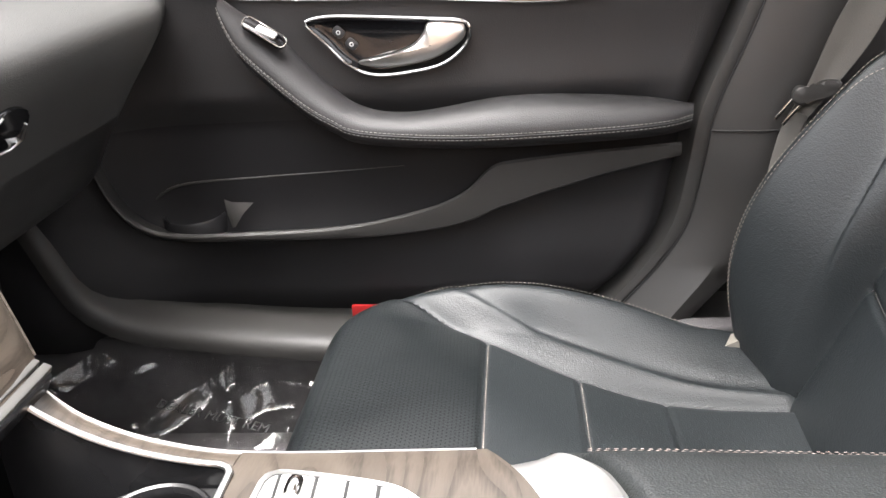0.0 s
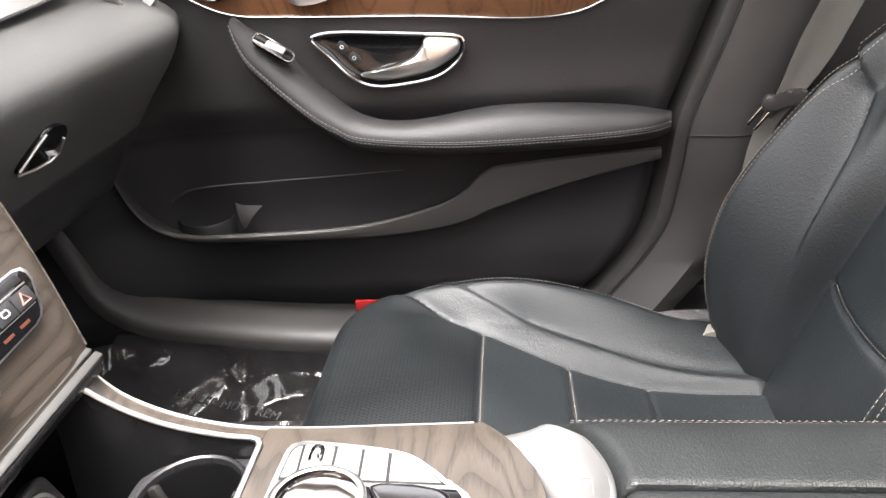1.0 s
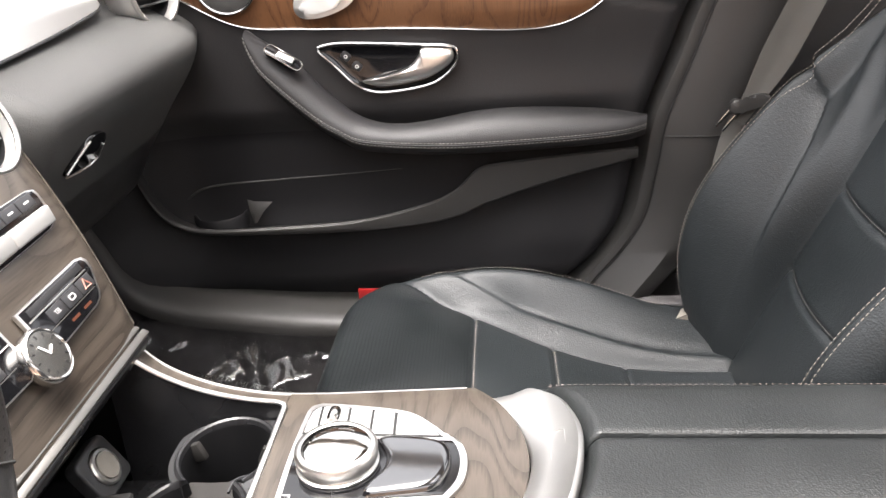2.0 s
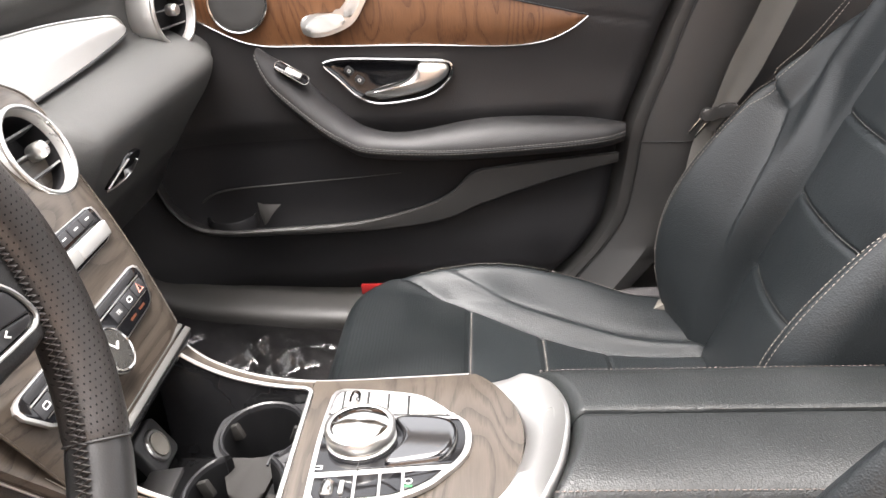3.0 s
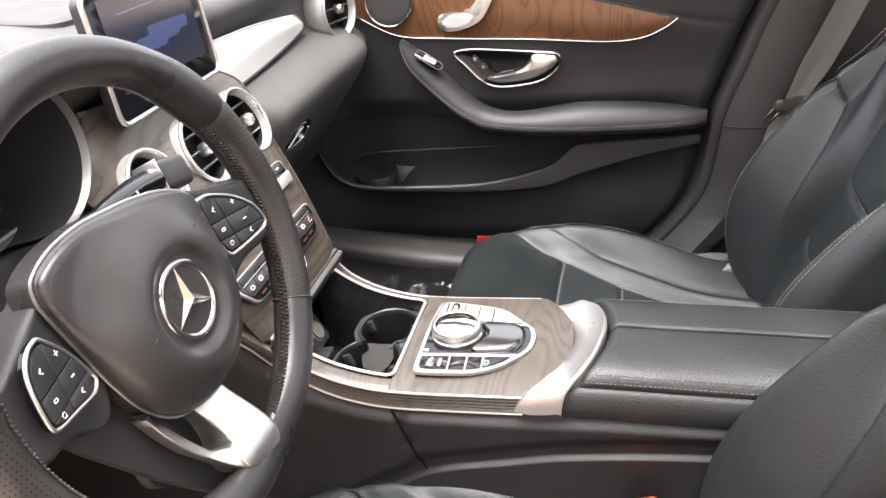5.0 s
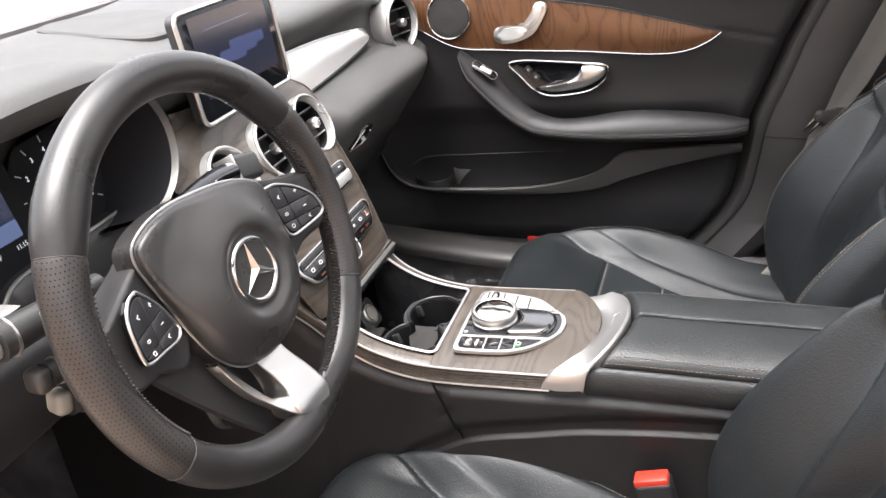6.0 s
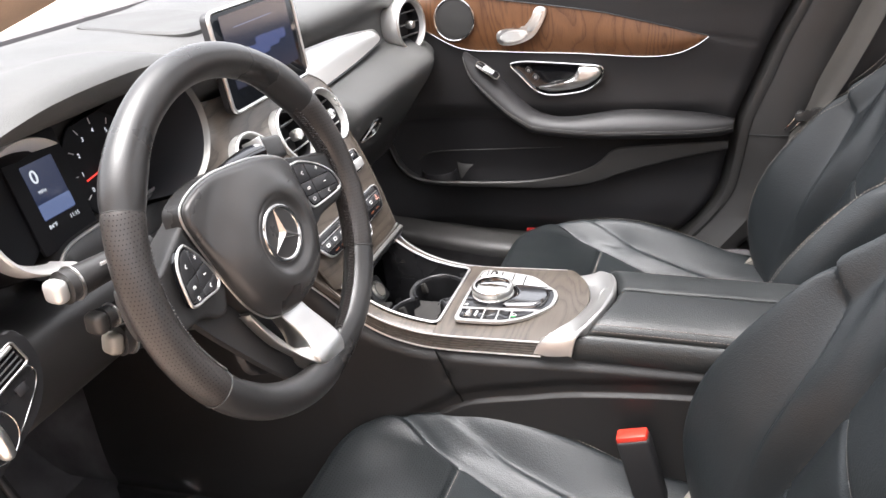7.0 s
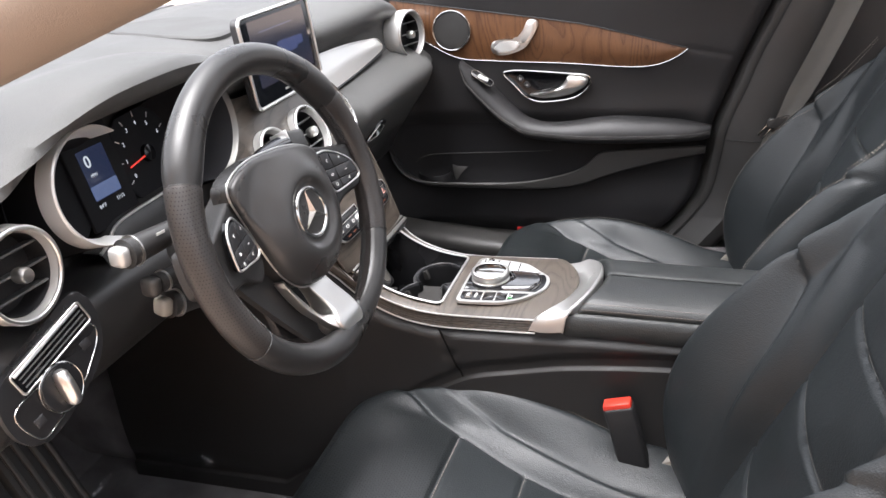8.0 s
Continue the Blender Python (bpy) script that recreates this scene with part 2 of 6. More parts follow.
def tube(path, radius, closed=False, seg=8, flat=1.0, up=(0, 0, 1)):
    """A round or flattened bar along a path. radius: a number, or a function of 0..1."""
    n, rows, up = len(path), [], Vector(up)
    for i, p in enumerate(path):
        a = path[(i - 1) % n] if closed or i else p
        b = path[(i + 1) % n] if closed or i < n - 1 else p
        t = (Vector(b) - Vector(a)).normalized()
        s = t.cross(up)
        s = s.normalized() if s.length > 1e-4 else t.orthogonal().normalized()
        w = s.cross(t)
        r = radius(i / max(n - 1, 1)) if callable(radius) else radius
        rows.append([Vector(p) + s * (r * math.cos(q)) + w * (r * flat * math.sin(q)) for q in (2 * math.pi * k / seg for k in range(seg))])
    return sheet(rows, closed_u=closed, closed_v=True, caps=not closed)


def plate(outline, thick, place, bevel=0.0, seg=2, dish=None):
    """A flat piece from an outline in its own x, y, from its own z = 0 up to thick, at the pose place."""
    bm = bmesh.new()
    lo = [bm.verts.new((p[0], p[1], 0)) for p in outline]
    hi = [bm.verts.new((p[0], p[1], thick)) for p in outline]
    k = len(lo)
    bm.faces.new(lo[::-1])
    top = bm.faces.new(hi)
    for i in range(k):
        bm.faces.new((lo[i], lo[(i + 1) % k], hi[(i + 1) % k], hi[i]))
    if bevel:
        bmesh.ops.bevel(bm, geom=list(top.edges), offset=bevel, segments=seg, profile=0.5, affect="EDGES", clamp_overlap=True)
    bm.transform(place)
    return bm


def block(sx, sy, sz, place, bevel=0.003, seg=2):
    bm = bmesh.new()
    bmesh.ops.create_cube(bm, size=1)
    bm.transform(Matrix.Diagonal((sx, sy, sz, 1)))
    if bevel:
        bmesh.ops.bevel(bm, geom=list(bm.edges), offset=bevel, segments=seg, profile=0.5, affect="EDGES", clamp_overlap=True)
    bm.transform(place)
    return bm


def turned(profile, place, seg=40, caps=True):
    """A turned piece about its own z: profile rows of (radius, height)."""
    rows = [[Vector((r * math.cos(a), r * math.sin(a), h)) for a in (2 * math.pi * k / seg for k in range(seg))] for r, h in profile]
    bm = sheet(rows, closed_v=True, caps=caps)
    bm.transform(place)
    return bm


def axes(o, ex, ey):
    """The pose with its origin at o and its x and y along ex and ey."""
    ex, ey = Vector(ex).normalized(), Vector(ey)
    ez = ex.cross(ey).normalized()
    ey = ez.cross(ex)
    m = Matrix((ex, ey, ez)).transposed().to_4x4()
    m.translation = o
    return m


def joined(*bms):
    out = bmesh.new()
    for b in bms:
        me = bpy.data.meshes.new("tmp")
        b.to_mesh(me)
        b.free()
        out.from_mesh(me)
        bpy.data.meshes.remove(me)
    return out


def pad(outline, height, place, centre=(0, 0), roll=0.03, wall=0.1, rings=36, wall_in=0.0, zone=None):
    """An upholstered or moulded piece: a closed outline in x, y, a height(x, y) over it, its edge rolled over, and walls going down to wall."""
    c = Vector((centre[0], centre[1], 0))
    O = [Vector((p[0], p[1], 0)) for p in outline]
    k = len(O)
    rows = []
    steps = [1 - (1 - i / rings) ** 1.35 for i in range(rings + 1)]
    for f in steps[1:]:
        r = []
        for o in O:
            q = c + (o - c) * f
            d = (1 - f) * (o - c).length
            drop = roll - math.sqrt(max(roll ** 2 - (roll - d) ** 2, 0)) if d < roll else 0.0
            r.append(Vector((q.x, q.y, height(q.x, q.y) - drop)))
        rows.append(r)
    last = rows[-1]
    for g in (0.33, 0.66, 1.0):
        rows.append([Vector((o.x + (c.x - o.x) * wall_in * g, o.y + (c.y - o.y) * wall_in * g, e.z + (wall - e.z) * g)) for o, e in zip(O, last)])
    bm = bmesh.new()
    V = [[bm.verts.new(p) for p in r] for r in rows]
    mid = bm.verts.new((c.x, c.y, height(c.x, c.y)))
    for j in range(k):
        bm.faces.new((mid, V[0][j], V[0][(j + 1) % k]))
    for i in range(len(V) - 1):
        for j in range(k):
            bm.faces.new((V[i][j], V[i + 1][j], V[i + 1][(j + 1) % k], V[i][(j + 1) % k]))
    bm.faces.new(V[-1][::-1])
    if zone:
        for f in bm.faces:
            p = f.calc_center_median()
            f.material_index = zone(p.x, p.y)
    bm.transform(place)
    return bm


def stitches(path, step=0.006, length=0.0040, r=0.0007, normal=(0, 0, 1), lift=0.0006):
    """A row of short stitches along a path that lies on a surface."""
    bm = bmesh.new()
    far, out = 0.0, []
    nrm = Vector(normal)
    for p, q in zip(path, path[1:]):
        d = (Vector(q) - Vector(p))
        L = d.length
        while far < L:
            out.append((Vector(p) + d * (far / max(L, 1e-9)), d.normalized()))
            far += step
        far -= L
    for p, d in out:
        side = d.cross(nrm)
        if side.length < 1e-5:
            continue
        side.normalize()
        w = side.cross(d)
        p = p + w * lift
        a, b = p - d * length / 2, p + d * length / 2
        V = [bm.verts.new(x) for x in (a - side * r, a + side * r, b + side * r, b - side * r)]
        T = [bm.verts.new(x) for x in (a * 0.7 + b * 0.3 - side * r * .6 + w * r, a * 0.7 + b * 0.3 + side * r * .6 + w * r, a * 0.3 + b * 0.7 + side * r * .6 + w * r, a * 0.3 + b * 0.7 - side * r * .6 + w * r)]
        bm.faces.new(T)
        for i in range(4):
            bm.faces.new((V[i], V[(i + 1) % 4], T[(i + 1) % 4], T[i]))
    return bm


def writing(text, size, place):
    """Letters in the built-in font as a mesh, centred, in its own x, y."""
    cu = bpy.data.curves.new("t", "FONT")
    cu.body, cu.size, cu.align_x, cu.align_y, cu.extrude, cu.resolution_u = text, size, "CENTER", "CENTER", size * 0.02, 3
    ob = bpy.data.objects.new("t", cu)
    me = bpy.data.meshes.new_from_object(ob)
    bm = bmesh.new()
    bm.from_mesh(me)
    bpy.data.objects.remove(ob)
    bpy.data.meshes.remove(me)
    bm.transform(place)
    return bm


def table(rows):
    """A smooth function through rows of (x, value)."""
    xs, ys = [r[0] for r in rows], [r[1] for r in rows]

    def f(x):
        if x <= xs[0]:
            return ys[0]
        for i in range(len(xs) - 1):
            if x <= xs[i + 1]:
                h = xs[i + 1] - xs[i]
                t = (x - xs[i]) / h
                m0 = (ys[i + 1] - ys[max(i - 1, 0)]) / (xs[i + 1] - xs[max(i - 1, 0)])
                j = min(i + 2, len(xs) - 1)
                m1 = (ys[j] - ys[i]) / (xs[j] - xs[i])
                return (2 * t ** 3 - 3 * t * t + 1) * ys[i] + (t ** 3 - 2 * t * t + t) * h * m0 + (3 * t * t - 2 * t ** 3) * ys[i + 1] + (t ** 3 - t * t) * h * m1
        return ys[-1]
    return f


def step(a, b, x):
    t = min(max((x - a) / (b - a), 0), 1)
    return t * t * (3 - 2 * t)


def ring(outline, r, place, seg=8, flat=1.0):
    """A bar bent along a closed outline in its own x, y."""
    bm = tube([(p[0], p[1], 0) for p in outline], r, True, seg, flat)
    bm.transform(place)
    return bm


def circle(r, n=40, cx=0, cy=0):
    return [(cx + r * math.cos(2 * math.pi * i / n), cy + r * math.sin(2 * math.pi * i / n)) for i in range(n)]


def rounded(w, h, r, cx=0, cy=0, n=5):
    """A rectangle's outline with rounded corners."""
    out = []
    for sx, sy, a0 in ((1, 1, 0), (-1, 1, 90), (-1, -1, 180), (1, -1, 270)):
        for i in range(n):
            a = radians(a0 + 90 * i / (n - 1))
            out.append((cx + sx * (w / 2 - r) + r * math.cos(a), cy + sy * (h / 2 - r) + r * math.sin(a)))
    return out


def curved(points, n=60):
    return [(p.x, p.y) for p in spline([(a, b, 0) for a, b in points], n, True)]

# ---- the car's shell: floor, sills, pillars, roof, ground ----
FLOOR = 0.17
# ground is out of view; its warm brown is picked to bounce fill light
part("ground", block(400, 400, 0.1, pose(0, 0, -0.25), 0), GROUND)
tagged(bpy.data.objects["ground"], "unseen ground, warm brown to bounce light into the car", "ground", kind="structure")
fl = part("floor", joined(block(1.75, 1.36, 0.03, pose(-0.0, 0, FLOOR - 0.015), 0.0), block(0.5, 1.36, 0.03, pose(-0.93, 0, FLOOR + 0.15, 0, 40, 0), 0.0),
     block(0.9, 0.26, 0.16, pose(-0.62, 0, FLOOR + 0.075), 0.04, 3), block(1.6, 0.03, 0.20, pose(0.12, 0.672, 0.23), 0.004), block(1.6, 0.03, 0.20, pose(0.12, -0.672, 0.23), 0.004)), CARPET)
tagged(fl, "black carpeted car floor with footwells", "floor", kind="structure")


def sill(name, side, label):
    """The grey trim along the foot of a door opening; it curves up at its front end."""
    top = spline([(-0.47, 0, 0.62), (-0.445, 0, 0.55), (-0.418, 0, 0.475), (-0.388, 0, 0.408), (-0.335, 0, 0.375), (-0.23, 0, 0.358), (-0.09, 0, 0.343), (0.2, 0, 0.329), (0.45, 0, 0.325), (0.9, 0, 0.325)], 70)
    rows = []
    for i, p in enumerate(top):
        a = top[max(i - 1, 0)]
        b = top[min(i + 1, 69)]
        t = (b - a).normalized()
        dn = Vector((-t.z, 0, t.x)) * -1
        if dn.z > 0:
            dn = -dn
        r = []
        for y, d in ((0.810, 0.014), (0.720, 0.012), (0.700, 0.004), (0.684, 0.0), (0.645, 0.002), (0.630, 0.005), (0.622, 0.011), (0.619, 0.020), (0.620, 0.031), (0.632, 0.036), (0.665, 0.040)):
            q = p + dn * d
            r.append(Vector((q.x, y * side, q.z)))
        rows.append(r)
    ob = part(name, sheet(rows), SILL)
    return tagged(ob, label, "sill trim", kind="structure")


sill("sill_trim_passenger", 1, "grey moulded plastic sill trim below the door")
sill("sill_trim_driver", -1, "grey moulded plastic sill trim of the open door")

# edge of the passenger door towards the B-pillar: x over z
door_edge = table([(0.30, 0.262), (0.356, 0.309), (0.40, 0.345), (0.454, 0.376), (0.53, 0.392), (0.607, 0.405), (0.70, 0.440), (0.768, 0.464), (0.883, 0.515), (1.0, 0.560), (1.2, 0.63)])


BROWN = material("brown_pillar_trim", (0.12, 0.0928, 0.0768), 0.6, 0, 0.0002, 900)


def b_pillar(name, side, label):
    rows = []
    for k in range(60):
        z = 0.30 + 0.92 * k / 59
        e = door_edge(z) + (0.0 if side > 0 else 0.09)
        lean = 0.06 * max(z - 0.75, 0) ** 1.2
        r = []
        foot = step(0.50, 0.32, z)
        for dx, dy in ((-0.03, 0.075), (-0.012, 0.055), (0.003, 0.030), (0.006, 0.012), (0.012, 0.003), (0.024, 0.0), (0.030, 0.0024), (0.036, 0.0), (0.09, -0.010 - 0.03 * foot), (0.125, -0.007 - 0.02 * foot), (0.142, 0.000), (0.150, 0.015), (0.154, 0.05), (0.16, 0.11)):
            groove = 0.0025 * math.exp(-((z - 0.571) / 0.0035) ** 2) if dx > 0.03 else 0
            r.append(Vector((e + dx, side * (0.712 + dy + groove - lean), z)))
        rows.append(r)
    bm = sheet(rows)
    ob = part(name, bm, PILLAR if side > 0 else BROWN)
    for path in ([r[6] for r in rows], rows[18][6:10]):
        part("seam", tube([p + Vector((0, -side * 0.0012, 0)) for p in path], 0.0012, seg=6), RUBBER, ob)
    return tagged(ob, label, "pillar", kind="structure")


b_pillar("pillar_passenger", 1, "dark grey plastic trim of the pillar behind the door")
def roof_z(y):
    return 1.34 - 0.08 * (abs(y) / 0.62) ** 3


def roof_piece(x0, x1, y0, y1):
    under = [[Vector((x0 + (x1 - x0) * i / 6, y0 + (y1 - y0) * j / 12, roof_z(y0 + (y1 - y0) * j / 12))) for j in range(13)] for i in range(7)]
    return joined(sheet(under), sheet([[p + Vector((0, 0, 0.06)) for p in r] for r in under]))


# headliner with an unseen opening, added and sized to let in overhead light
rf = part("ceiling", joined(roof_piece(0.22, 0.44, -0.64, 0.64), roof_piece(1.06, 1.72, -0.64, 0.64), roof_piece(0.44, 1.06, -0.64, -0.42), roof_piece(0.44, 1.06, 0.42, 0.64)), CLOTH)
tagged(rf, "pale grey cloth headliner with an added opening for overhead light", "headliner", kind="structure")


def a_pillar(name, side):
    path = spline([(-0.85, side * 0.77, 0.845), (-0.50, side * 0.745, 0.965), (-0.105, side * 0.72, 1.106), (0.037, side * 0.71, 1.157), (0.25, side * 0.69, 1.235), (0.55, side * 0.68, 1.30), (1.0, side * 0.66, 1.31), (1.7, side * 0.64, 1.24)], 50)
    if side < 0:
        path = [p - Vector((0, 0, 0.009)) for p in path]
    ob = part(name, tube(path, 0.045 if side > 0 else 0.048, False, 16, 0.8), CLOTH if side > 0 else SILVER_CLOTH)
    return tagged(ob, "beige trimmed windscreen pillar and roof rail", "pillar", kind="structure")


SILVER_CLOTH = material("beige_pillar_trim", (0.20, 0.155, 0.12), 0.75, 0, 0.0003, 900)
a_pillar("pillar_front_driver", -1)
a_pillar("pillar_front_passenger", 1)
rear = part("wall_rear", joined(block(0.12, 1.40, 0.75, pose(1.35, 0, 0.55, 0, 14, 0), 0.05, 3), block(0.45, 1.36, 0.16, pose(1.08, 0, 0.30), 0.05, 3)), LEATHER_DASH)
tagged(rear, "black rear bench closing the cabin", "bench", kind="structure")
quarter = part("wall_passenger_rear", block(1.36, 0.06, 0.80, pose(0.98, 0.83, 0.53), 0.02), PLASTIC)
tagged(quarter, "black rear door panel", "door panel", kind="structure")
fw = part("wall_front", joined(block(0.05, 1.56, 1.15, pose(-0.99, 0, 0.34), 0.0), block(0.62, 0.05, 0.70, pose(-0.70, 0.70, 0.52), 0.01), block(0.52, 0.05, 0.70, pose(-0.73, -0.71, 0.52), 0.01)), CARPET)
tagged(fw, "black lined bulkhead and side linings of the footwells", "bulkhead", kind="structure")
quarter_d = part("wall_driver_rear", block(0.95, 0.06, 0.72, pose(1.15, -0.74, 0.52), 0.02), PLASTIC)
tagged(quarter_d, "black rear door panel", "door panel", kind="structure")
b_pillar("pillar_driver", -1, "brown-grey trim of the pillar behind the open door")

# a plain unseen wall, added to cut side skylight and bounce warm brown
hw = part("wall_house", block(14.0, 0.25, 2.2, pose(0.5, -3.4, 0.9), 0.02), material("bounce_wall_brown", (0.58, 0.445, 0.355), 0.85, 0, 0.003, 120, 0.15, 1.2))
tagged(hw, "plain brown wall, unseen, added to block and warm the side light", "wall", kind="structure")

# ---- passenger door ----
door = thing("passenger_door", (0.1, 0.75, 0.30), "closed black car door with wood trim and chrome handle", "car door")


def door_depth(x, z):
    """The panel's inner face: y over x, z."""
    y = 0.706
    y += 0.022 * step(0.655, 0.60, z) * step(0.42, 0.30, x)          # set back below the armrest
    y -= 0.012 * step(0.50, 0.40, z)                                 # foot of the panel comes in again
    y += 0.010 * math.exp(-((z - 0.70) / 0.05) ** 2) * step(-0.1, 0.3, x) * 0.5
    y -= 0.06 * max(z - 0.83, 0)                                     # shoulder
    y += 0.03 * step(0.38, 0.30, z)
    y -= 0.10 * step(-0.20, -0.46, x) ** 2 * step(0.74, 0.60, z)     # sweeps in towards the dashboard
    return y


rows = []
for k in range(110):
    z = 0.315 + (0.93 - 0.315) * k / 109
    e = door_edge(z) - 0.006
    r = []
    for j in range(90):
        f = j / 89
        x = -0.50 + (e + 0.50) * f
        d = (e - x)
        edge = 0.020 * max(1 - d / 0.022, 0) ** 2
        groove = 0
        zz = 0.789 - 0.19 * (x - 0.343)
        if x > 0.33:
            groove = 0.003 * math.exp(-((z - zz) / 0.003) ** 2)
        fs = 0.003 * math.exp(-((x + 0.183 - 0.10 * (z - 0.76)) / 0.0025) ** 2) * step(0.70, 0.72, z) * step(0.80, 0.79, z)
        r.append(Vector((x, door_depth(x, z) + edge + groove + fs, z)))
    rows.append(r)
back = [[Vector((p.x, 0.80, p.z)) for p in rows[i]] for i in (109, 0)]
bm = sheet(rows + back, closed_u=True)
for f in bm.faces:
    c = f.calc_center_median()
    # lower panel: black plastic, darkened as well for the little light there
    f.material_index = 1 if c.z < 0.615 else 0
dp = part("door_panel", bm, DOOR_LEATHER, door)
dp.data.materials.append(DOOR_PLASTIC)

# wood inlay with a chrome strip along its lower edge
low = spline([(-0.33, 0, 0.856), (-0.262, 0, 0.824), (-0.178, 0, 0.780), (-0.08, 0, 0.770), (0.08, 0, 0.762), (0.21, 0, 0.752), (0.275, 0, 0.755), (0.318, 0, 0.771), (0.343, 0, 0.789)], 60)
high = spline([(-0.33, 0, 0.915), (-0.274, 0, 0.906), (0.079, 0, 0.853), (0.20, 0, 0.826), (0.30, 0, 0.800), (0.343, 0, 0.789)], 60)
rows = []
for a, b in zip(low, high):
    r = []
    for q in range(9):
        p = a.lerp(b, q / 8)
        w = (b - a).length
        r.append(Vector((p.x, door_depth(p.x, p.z) - 0.004 - 0.006 * math.sin(math.pi * q / 8) * min(w / 0.05, 1), p.z)))
    rows.append(r)
part("wood_trim", sheet(rows), WOOD_DOOR, door, "brown open-pored wood inlay")
part("chrome_strip", tube([Vector((p.x, door_depth(p.x, p.z) - 0.006, p.z - 0.001)) for p in low], 0.0015, seg=8), CHROME, door)
part("upper_strip", tube([Vector((p.x, door_depth(p.x, p.z) - 0.005, p.z + 0.001)) for p in high], 0.0013, seg=6), PLASTIC_DARK, door)

# round loudspeaker in the wood
at_sp = axes((-0.184, 0.700, 0.842), (1, 0, 0), (0, 0.06, 1))
spk = part("loudspeaker", turned([(0.044, -0.004), (0.044, 0.006), (0.041, 0.008), (0.030, 0.007), (0.012, 0.0085), (0.001, 0.009)], at_sp), material("speaker_mesh", (0.02, 0.019, 0.018), 0.6, 0, 0.0012, 900), door, "black mesh loudspeaker with chrome ring")
part("ring", ring(circle(0.0445, 56), 0.0022, at_sp @ pose(0, 0, 0.008)), CHROME, spk)

# seat adjustment switches
sw_at = axes((-0.035, 0.693, 0.820), (1, 0, 0), (0, 0.06, 1))
sw = part("seat_switch", plate(curved([(-0.056, -0.022), (-0.052, -0.006), (-0.030, -0.001), (0.000, 0.000), (0.020, 0.020), (0.030, 0.040), (0.046, 0.042), (0.054, 0.032), (0.042, 0.006), (0.022, -0.020), (-0.015, -0.034), (-0.046, -0.034)], 70), 0.007, sw_at, 0.003), SATIN, door, "silver seat-shaped adjustment switch")
part("cushion_button", plate(curved([(-0.047, -0.018), (-0.030, -0.006), (0.004, -0.006), (0.012, -0.016), (-0.012, -0.027), (-0.040, -0.027)], 40), 0.006, sw_at @ pose(0, 0, 0.006), 0.003), SILVER, sw)
part("backrest_button", plate(curved([(0.012, -0.002), (0.030, 0.024), (0.036, 0.035), (0.046, 0.033), (0.036, 0.008), (0.022, -0.008)], 40), 0.006, sw_at @ pose(0, 0, 0.006), 0.003), SILVER, sw)

# door handle: chrome teardrop bezel, dark shell, lever and lock buttons
hb = [(-0.067, 0.738), (-0.058, 0.745), (-0.029, 0.747), (0.03, 0.743), (0.079, 0.739), (0.122, 0.735), (0.133, 0.726), (0.128, 0.706), (0.099, 0.684), (0.055, 0.675), (0.012, 0.674), (-0.018, 0.687), (-0.045, 0.715)]
hb3 = [Vector((p[0], 0.698, p[1])) for p in curved(hb, 90)]
part("handle_bezel", tube(hb3, 0.0024, True, 8), CHROME, door, "chrome handle bezel")
hc = Vector((0.035, 0, 0.712))
part("handle_shell", sheet([[Vector((hc.x + (p.x - hc.x) * f, y, hc.z + (p.z - hc.z) * f)) for p in hb3] for f, y in ((1.0, 0.699), (0.93, 0.703), (0.80, 0.7045), (0.3, 0.7052), (0.02, 0.7052))], closed_v=True), GLOSS, door, "dark recessed shell")
lever = [(-0.006, 0.691), (0.030, 0.697), (0.062, 0.708), (0.078, 0.724), (0.084, 0.734), (0.115, 0.732), (0.127, 0.728), (0.124, 0.712), (0.092, 0.693), (0.050, 0.684), (0.015, 0.684)]
lv = spline([(a, 0, b) for a, b in lever], 70, True)
lc = Vector((0.085, 0, 0.708))
part("handle_lever", sheet([[Vector((lc.x + (p.x - lc.x) * f, y, lc.z + (p.z - lc.z) * f)) for p in lv] for f, y in ((1.0, 0.703), (1.0, 0.694), (0.93, 0.690), (0.75, 0.6875), (0.4, 0.6865), (0.02, 0.686))], closed_v=True), SATIN, door, "satin chrome pull lever")
for dx, dz in ((-0.028, 0.727), (-0.013, 0.712)):
    lb = part("lock_button", plate(rounded(0.015, 0.012, 0.004), 0.003, axes((dx, 0.7035, dz), (1, 0, -0.9), (0.9, 0, 1)) @ pose(0, 0, 0, 0, 0, 0), 0.001), BUTTON, door)
    part("lock_mark", ring(circle(0.0022, 14), 0.0006, axes((dx, 0.7000, dz), (1, 0, 0), (0, 0, 1)), 6), PRINT, lb)

# armrest that runs up into a slim pull at its front
rear_low = spline([(-0.163, 0.664, 0.766), (-0.155, 0.662, 0.741), (-0.138, 0.660, 0.713), (-0.077, 0.652, 0.656), (-0.038, 0.648, 0.630), (0.0, 0.646, 0.615), (0.119, 0.645, 0.605), (0.273, 0.648, 0.606), (0.36, 0.655, 0.609), (0.398, 0.672, 0.612)], 80)
rear_up = spline([(-0.160, 0.699, 0.768), (-0.134, 0.699, 0.750), (-0.103, 0.699, 0.725), (-0.080, 0.699, 0.700), (-0.047, 0.699, 0.665), (-0.008, 0.699, 0.636), (0.055, 0.700, 0.624), (0.183, 0.700, 0.640), (0.33, 0.700, 0.633), (0.401, 0.700, 0.617)], 80)
prof = ((0.0, 0.0), (0.12, 0.006), (0.35, 0.011), (0.6, 0.0115), (0.82, 0.007), (0.94, 0.002), (1.0, -0.003))
rows = []
